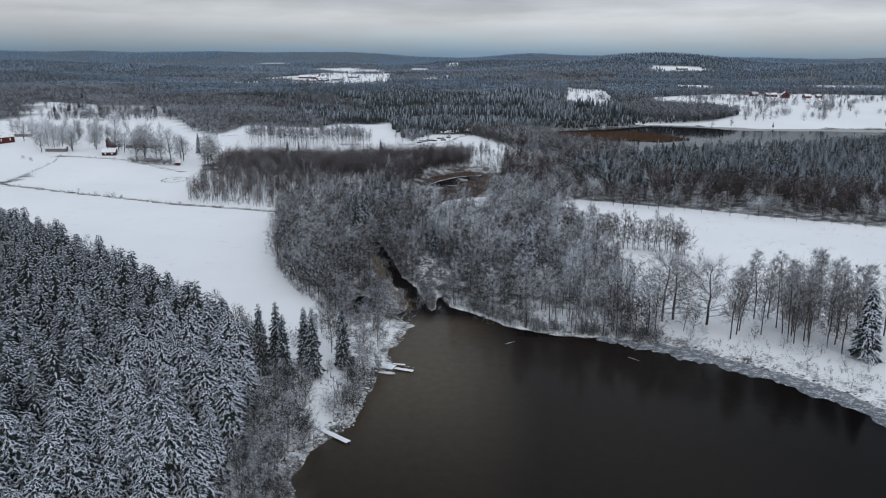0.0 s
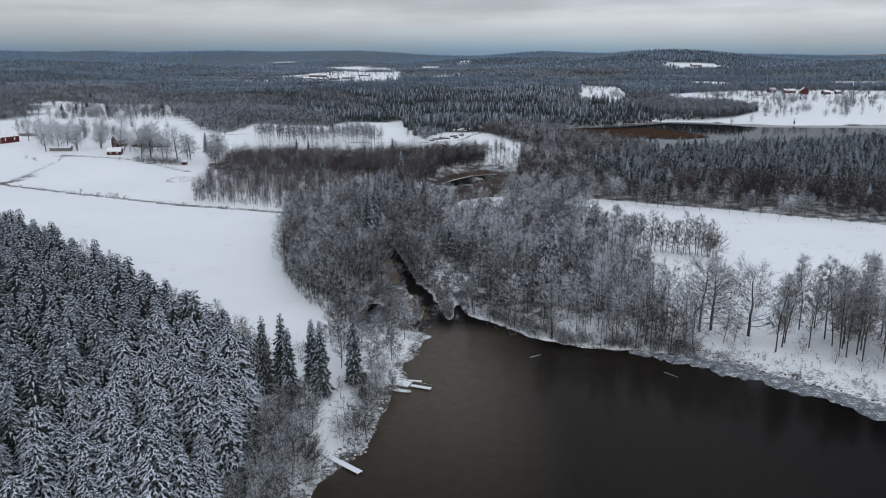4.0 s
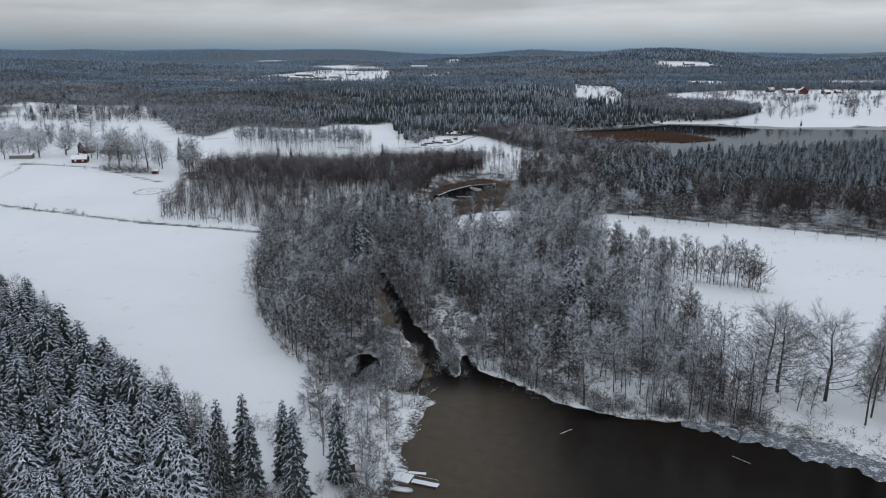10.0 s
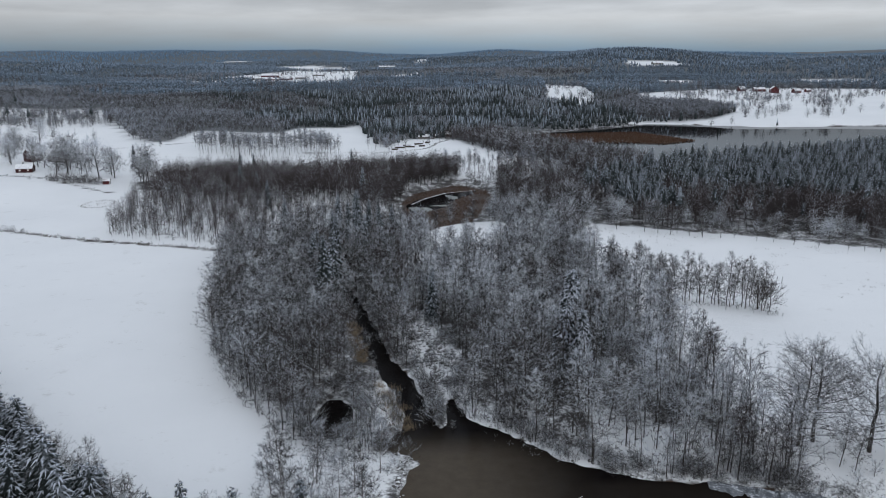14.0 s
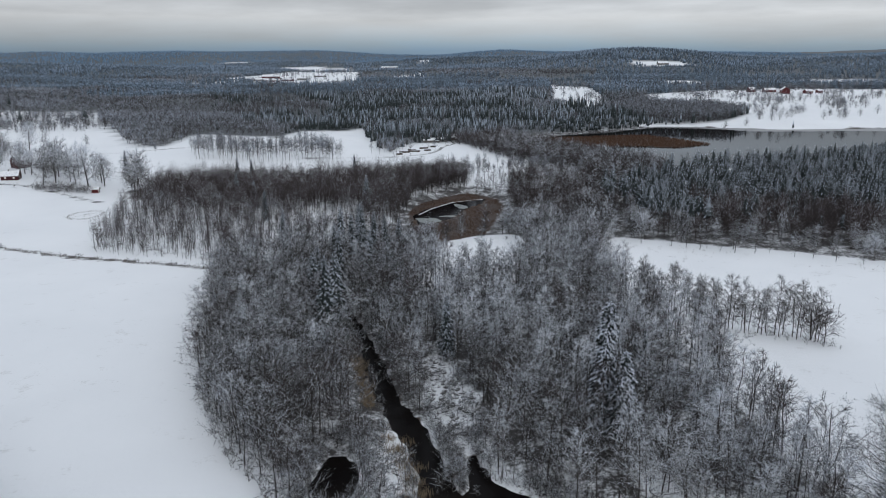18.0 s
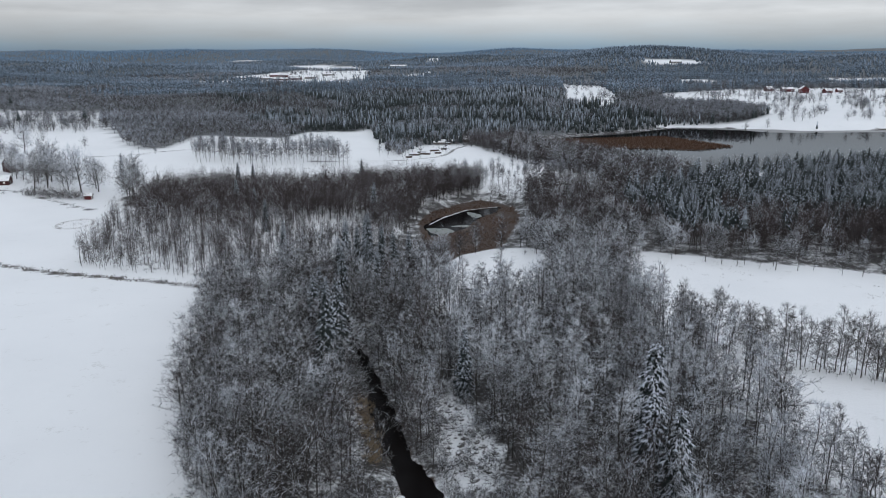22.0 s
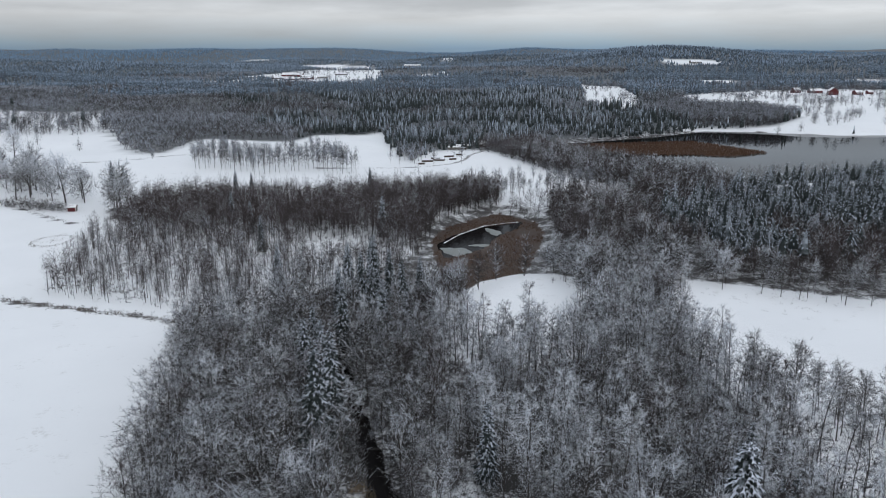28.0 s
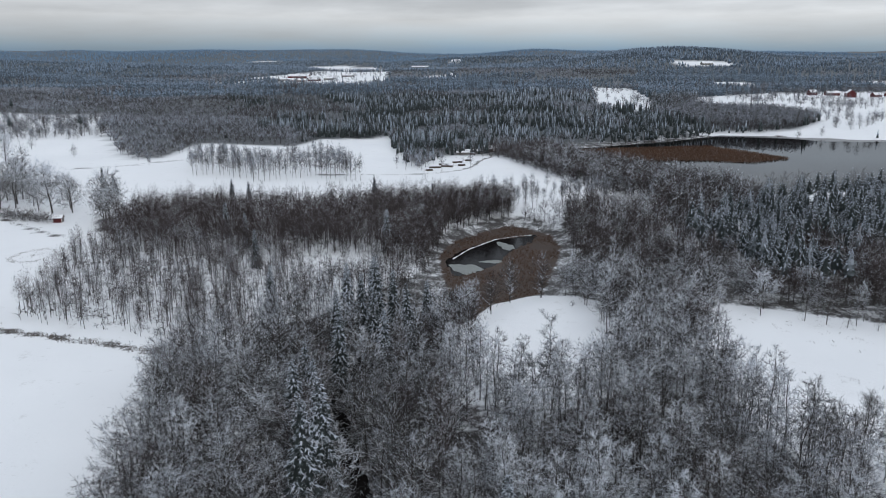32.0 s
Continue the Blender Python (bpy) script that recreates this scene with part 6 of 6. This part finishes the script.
# ---- stones, reeds, hedges, ice ----
def stones(name, label, spots, lo, hi, seed):
    r = np.random.default_rng(seed)
    V, T, n = [], [], 0
    bm = bmesh.new()
    bmesh.ops.create_icosphere(bm, subdivisions=1, radius=1)
    base = np.array([v.co for v in bm.verts])
    tri = np.array([[v.index for v in f.verts] for f in bm.faces])
    bm.free()
    for x, y in spots:
        s = lo + (hi - lo) * r.random() ** 1.8
        v = base * (1 + r.normal(0, 0.16, (len(base), 1))) * (s * r.uniform(0.8, 1.5), s * r.uniform(0.8, 1.3), s * r.uniform(0.55, 0.9))
        V.append(v + (x, y, max(float(height(x, y)), -0.1) + s * 0.12))
        T.append(tri + n)
        n += len(v)
    tagged(new(name, mesh_from(name, np.concatenate(V), np.concatenate(T), [M_ROCK], smooth_faces=False)), label, "stones", kind="stuff")


stones("shore_stones", "snow-capped stones along the lake shore", np.concatenate([shore_spots(-36, -10, 112, 168, 1900, 1, -0.2, 4.5), shore_spots(-30, -10, 168, 216, 900, 14, -0.2, 2.0)]), 0.08, 0.46, 2)
stones("bank_stones", "snow-capped stones along the wooded shore", shore_spots(-8, 110, 150, 225, 4200, 3, -0.35, 1.6), 0.12, 0.42, 4)
stones("stream_stones", "jumble of snowy boulders beside the stream", np.concatenate([scatter(STONY_BANK, 1.15, 5, 1.2), shore_spots(-50, 0, 216, 350, 600, 6, 0.0, 1.4)]), 0.10, 0.72, 7)


def reeds(name, label, spots, tall, width, per, seed, mat=None, loose=0.35):
    r = np.random.default_rng(seed)
    p = np.repeat(spots, per, axis=0) + r.normal(0, loose, (len(spots) * per, 2))
    n = len(p)
    base = np.column_stack([p, np.maximum(height(p[:, 0], p[:, 1]), -0.02)])
    way = unit(np.column_stack([r.normal(0, 0.22, n), r.normal(0, 0.22, n), np.ones(n)]))
    v, t = blades(base, way, tall * r.uniform(0.6, 1.15, n), np.full(n, width), r)
    tagged(new(name, mesh_from(name, v, t, [mat or M_REED])), label, "reeds", kind="stuff")


_m = out_of(scatter(MARSH, 1.5, 8), PONDWATER)
_m = _m[(np.sin(_m[:, 0] * 0.31 + 1) + np.sin(_m[:, 1] * 0.23) + rng.normal(0, 0.5, len(_m))) > -0.7]
reeds("marsh_reeds", "brown flattened reeds round the pond", _m, 0.8, 0.10, 9, 1)
reeds("lake_reed_bed", "wide brown reed bed in the far lake", scatter(REEDBED, 2.2, 9), 1.5, 0.30, 8, 2, None, 1.3)
_k = np.arange(170)
_c = np.column_stack([-34.6 + 6.4 * _k / 170 + rng.normal(0, 0.9, 170), 284 - 29 * _k / 170])
reeds("stream_reeds", "tan dry reeds on the stream bank", _c[np.sin(_k * 0.21) + rng.normal(0, 0.5, 170) > -0.2], 1.9, 0.07, 22, 3, M_REED_TAN, 0.5)
_c = np.column_stack([-22.6 + 6.0 * _k / 170 + rng.normal(0, 1.3, 170), 242 - 21 * _k / 170])
reeds("mouth_reeds", "tan dry reeds beside the mouth of the stream", _c[np.sin(_k * 0.15 + 1) + rng.normal(0, 0.6, 170) > -0.1], 1.7, 0.06, 18, 5, M_REED_TAN, 0.6)
reeds("shore_reeds", "sparse brown reeds standing in the shallows", np.concatenate([shore_spots(60, 110, 150, 200, 900, 11, -3.2, -0.4), shore_spots(-28, -10, 110, 215, 500, 12, -1.8, 0)]), 0.6, 0.035, 6, 4)


def hedge_line(name, label, line, half, seed, tall):
    """A strip of rough grass and brush along a ditch."""
    r = np.random.default_rng(seed)
    pts = []
    for (x0, y0), (x1, y1) in zip(line, line[1:]):
        n = int(math.hypot(x1 - x0, y1 - y0) * (1.1 if y0 < 320 else 0.6))
        k = r.random(n)
        pts.append(np.column_stack([x0 + (x1 - x0) * k + r.normal(0, half, n), y0 + (y1 - y0) * k + r.normal(0, half, n)]))
    p = np.concatenate(pts)
    wood_stand(BUSH_LOW, p, name, label, [M_BARK, M_TWIG_DARK, M_TWIG], tall * 0.5, tall * 1.2, "hedge")


def along(line, step, wide, seed):
    """Spots scattered along a line."""
    r = np.random.default_rng(seed)
    out = []
    for (x0, y0), (x1, y1) in zip(line, line[1:]):
        n = int(math.hypot(x1 - x0, y1 - y0) / step)
        k = r.random((n, 1))
        out.append(np.array([x0, y0]) * (1 - k) + np.array([x1, y1]) * k + r.normal(0, wide, (n, 2)))
    return np.concatenate(out)


M_GRASS = plain_material("withered_grass", (0.075, 0.062, 0.053), (0.20, 0.172, 0.148), 0.9)
_ring = [(-181.7 + 7.5 * math.cos(k * 0.524), 457 + 9.5 * math.sin(k * 0.524)) for k in range(13)]
reeds("ditch_grass", "withered grass along a snowy ditch", along(DITCH, 0.40, 0.9, 1), 0.65, 0.16, 5, 11, M_GRASS, 0.5)
reeds("lane_grass", "withered grass on the verge of farm lanes", np.concatenate([along(LANE, 0.6, 0.5, 2), along(TRACK_W, 0.6, 0.5, 3), along(TRACK_C, 0.5, 0.5, 4)]), 0.4, 0.14, 3, 12, M_GRASS, 0.5)
reeds("hollow_grass", "ring of withered grass round a hollow in the field", np.concatenate([along(_ring, 0.25, 0.6, 5), np.array([(-181.7, 457.5)]) + np.random.default_rng(6).normal(0, 2.2, (30, 2))]), 0.4, 0.12, 3, 13, M_GRASS, 0.5)
_t = scatter(FIELD_E, 5.0, 91, 1.2)
_t = _t[(ripple(_t[:, 0], _t[:, 1], 9) > 0.3) & (_t[:, 1] > 300)]
reeds("field_tufts", "withered tufts that poke through the snow", _t, 0.35, 0.12, 6, 14, M_GRASS, 0.5)
hedge_line("ditch_hedge", "rough grass and brush along a snowy ditch", DITCH, 0.7, 1, 0.42)
hedge_line("field_hedge", "brush along a lane between white fields", LANE, 0.8, 2, 0.32)
hedge_line("yard_hedge", "dark clipped hedge at a farm garden", [(-236, 512), (-203, 506), (-236, 513), (-203, 507), (-215, 509)], 1.2, 3, 1.1)
hedge_line("field_brush", "brush along the foot of a birch hedge", [(59, 302), (90, 287)], 1.3, 4, 0.6)
hedge_line("shore_brush", "low twigs on the snowy lake shore", [(44, 204), (60, 199), (75, 192), (92, 180), (104, 168), (44, 203), (60, 197), (75, 189), (92, 177), (104, 164), (92, 182), (75, 194), (60, 202)], 2.4, 5, 0.40)
hedge_line("wood_edge_brush", "snowy brush along the edge of the streamside wood", [(-35, 210), (-46, 222), (-57.5, 240), (-67.5, 262), (-75.5, 296), (-88.5, 362)], 0.7, 6, 0.6)
hedge_line("waterside_brush", "snowy brush along the wooded lake shore", [(-8, 223.5), (-1, 220), (6, 213.5), (15, 210), (25, 207), (33, 203.5), (44, 202), (56, 197)], 1.0, 11, 0.5)
hedge_line("cottage_clutter", "piles and low brush by a cottage", [(-42, 676), (-22, 690), (-24, 735), (-8, 752)], 2.5, 7, 0.4)


def ice_shelf():
    m, nt, b = material("grey_shore_ice", 0.35)
    f = arith(nt, "ADD", arith(nt, "MULTIPLY", world_noise(nt, 0.55, 4, 0.7), 0.6), arith(nt, "MULTIPLY", world_noise(nt, 2.2, 3, 0.7), 0.4))
    nt.links.new(blend(nt, ranged(nt, f, 0.51, 0.60), (0.12, 0.13, 0.145), (0.58, 0.60, 0.64)), b.inputs["Base Color"])
    line = [(40, 200.5, 1.0), (46, 199.5, 2.6), (52, 197, 3.2), (60, 192, 3.0), (68, 187, 3.4), (76, 180, 2.6), (84, 173, 2.4), (93, 163, 2.8), (100, 150, 2.6), (118, 127, 2.0)]
    xs = np.linspace(0, len(line) - 1, 260)
    P = np.column_stack([np.interp(xs, range(len(line)), [q[c] for q in line]) for c in range(3)])
    d = unit(np.gradient(P[:, :2], axis=0))
    nrm = np.column_stack([d[:, 1], -d[:, 0]])
    wob = 1.4 + 0.30 * np.sin(xs * 4.1) + 0.22 * np.sin(xs * 9.7 + 1) + 0.12 * np.sin(xs * 23)
    out = P[:, :2] - nrm * -(P[:, 2] * np.clip(wob, 0.2, 2))[:, None]
    back = P[:, :2] - nrm * 6.0
    v = np.concatenate([np.column_stack([out, np.full(len(xs), 0.03)]), np.column_stack([back, np.full(len(xs), 0.05)]), np.column_stack([out, np.full(len(xs), -0.05)])])
    n = len(xs)
    q = [(i, i + 1, n + i + 1, n + i) for i in range(n - 1)] + [(i, 2 * n + i, 2 * n + i + 1, i + 1) for i in range(n - 1)]
    tagged(new("shore_ice", mesh_from("shore_ice", v, q, [m])), "grey shore ice dusted with snow", "ice", kind="structure")


ice_shelf()
for _a, _b in (((46.3, 186.6), (48.9, 183.7)), ((13.6, 194.2), (16.4, 196.4))):
    _e = thing("floating_log", "snow-topped log floating in dark water", "log", _a[0], _a[1], 0.0, 0, "floating logs")
    part("stem", rod([(0, 0, 0.02), ((_b[0] - _a[0]) / 2, (_b[1] - _a[1]) / 2, 0.05), (_b[0] - _a[0], _b[1] - _a[1], 0.03)], [0.06, 0.055, 0.04]), M_GREY, _e)

# added block in place of the snowy point of the bank
_e = thing("bank_point_block", "low snow-covered block standing in for a snowy bank point", "jetty", -17.6, 175.6, 0.0, -18)
part("frame", box(-1.9, 1.9, -1.5, 1.5, -0.3, 0.42, 0.03), M_GREY, _e)
part("snow_cover", snow_slab(-1.9, 1.9, -1.5, 1.5, 0.424, 0.16, 9, 9, 7), M_SNOW, _e, "rounded layer of fresh snow")
for _x, _y, _t in ((-30.4, 164.2, 4), (-29.2, 162.4, -6), (-31.6, 166.5, 3)):
    _e = thing("fence_post", "weathered wooden post in the snow", "post", _x, _y, float(height(_x, _y)) - 0.1, 0, "shore posts")
    part("shaft", rod([(0, 0, 0), (0.01 * _t, 0, 0.7), (0.02 * _t, 0.02, 1.5)], [0.07, 0.065, 0.06]), M_GREY, _e)
    part("snow_cap", rod([(0.02 * _t, 0.02, 1.5), (0.02 * _t, 0.02, 1.55), (0.02 * _t, 0.02, 1.59)], [0.075, 0.07, 0.03]), M_SNOW, _e)

_b = out_of(dry(scatter(SHORE_W, 4.4, 61, 0.8), 1.0), FIELD_W)
place("bush", BUSH, SETS[0], "small rimed bush on the snowy lake shore", "shore scrub", _b[rng.random(len(_b)) < 0.55], 0.4, 0.85, "bush")


# ---- pond ice and small things round the cottage ----
def ice_patch(x, y, a, b, turn, seed):
    r = np.random.default_rng(seed)
    n = 28
    t = np.arange(n) * 2 * np.pi / n
    q = 1 + 0.18 * np.sin(2 * t + r.uniform(0, 6)) + 0.16 * np.sin(3 * t + r.uniform(0, 6)) + 0.10 * np.sin(7 * t + r.uniform(0, 6))
    c, d = math.cos(turn), math.sin(turn)
    u, v = a * q * np.cos(t), b * q * np.sin(t)
    bm = bmesh.new()
    vs = [[bm.verts.new((u[i] * c - v[i] * d, u[i] * d + v[i] * c, z)) for i in range(n)] for z in (-0.03, 0.05)]
    bm.faces.new(vs[1])
    for i in range(n):
        bm.faces.new((vs[0][i], vs[0][(i + 1) % n], vs[1][(i + 1) % n], vs[1][i]))
    e = thing("ice_floe", "pale snow-dusted ice on a dark pond", "ice", x, y, 0.0, 0, "pond ice")
    part("slab", bm, M_ICE, e)


M_ICE = plain_material("pale_pond_ice", (0.13, 0.14, 0.13), (0.26, 0.275, 0.26), 0.5, 0.5)
for _k, _q in enumerate(((-3, 487, 3.0, 6.0, 0.2), (-9, 463, 4.0, 2.2, 0.3), (-19, 453, 4.5, 8.0, 0.5), (-15, 444, 3.5, 4.0, 0.1))):
    ice_patch(*_q, _k)
_rim = [(-24, 466), (-18, 481), (-7, 498), (2, 503.5), (9, 506.5)]
hedge_line("pond_fringe", "snowy sedge along the pond's edge", [(-28, 470), (-23, 490), (-10, 508), (1, 520), (14, 508)], 1.4, 21, 0.45)
_v, _q2 = [], []
for _k in range(60):
    _t = _k / 59 * (len(_rim) - 1)
    _x, _y = (float(np.interp(_t, range(len(_rim)), [p[c] for p in _rim])) for c in (0, 1))
    _w = 0.6 * max(0.0, 0.25 + 0.35 * math.sin(_k * 0.9) + 0.25 * math.sin(_k * 2.3))
    _v += [(_x - 0.6 * _w, _y + 0.8 * _w, 0.20), (_x + 0.3 * _w, _y - 0.4 * _w, 0.20), (_x + 0.3 * _w, _y - 0.4 * _w, 0.0)]
    if _k:
        _q2 += [(3 * _k - 3, 3 * _k - 2, 3 * _k + 1, 3 * _k), (3 * _k - 2, 3 * _k - 1, 3 * _k + 2, 3 * _k + 1)]
tagged(new("snow_ledge", mesh_from("snow_ledge", _v, _q2, [M_SNOW])), "white snow ledge between reeds and dark pond", "snow", kind="structure")
# bevelled boxes stand in for the snow-capped piles near the cottage
for _x, _y in ((-44, 663), (-41, 676), (-33.5, 682), (-24, 687), (-20, 708), (-27, 700), (-36, 690), (-17, 742)):
    _e = thing("wood_pile", "dark wood pile under a cap of snow", "crate", _x, _y, float(height(_x, _y)) - 0.1, float(rng.uniform(-20, 20)), "cottage crates")
    _l = float(rng.uniform(2.0, 4.5))
    part("body", box(-_l, _l, -0.9, 0.9, 0, 1.3, 0.1), M_BROWN, _e)
    part("snow_cover", snow_slab(-_l, _l, -0.9, 0.9, 1.304, 0.3, int(_l * 9), 6, 3), M_SNOW, _e)
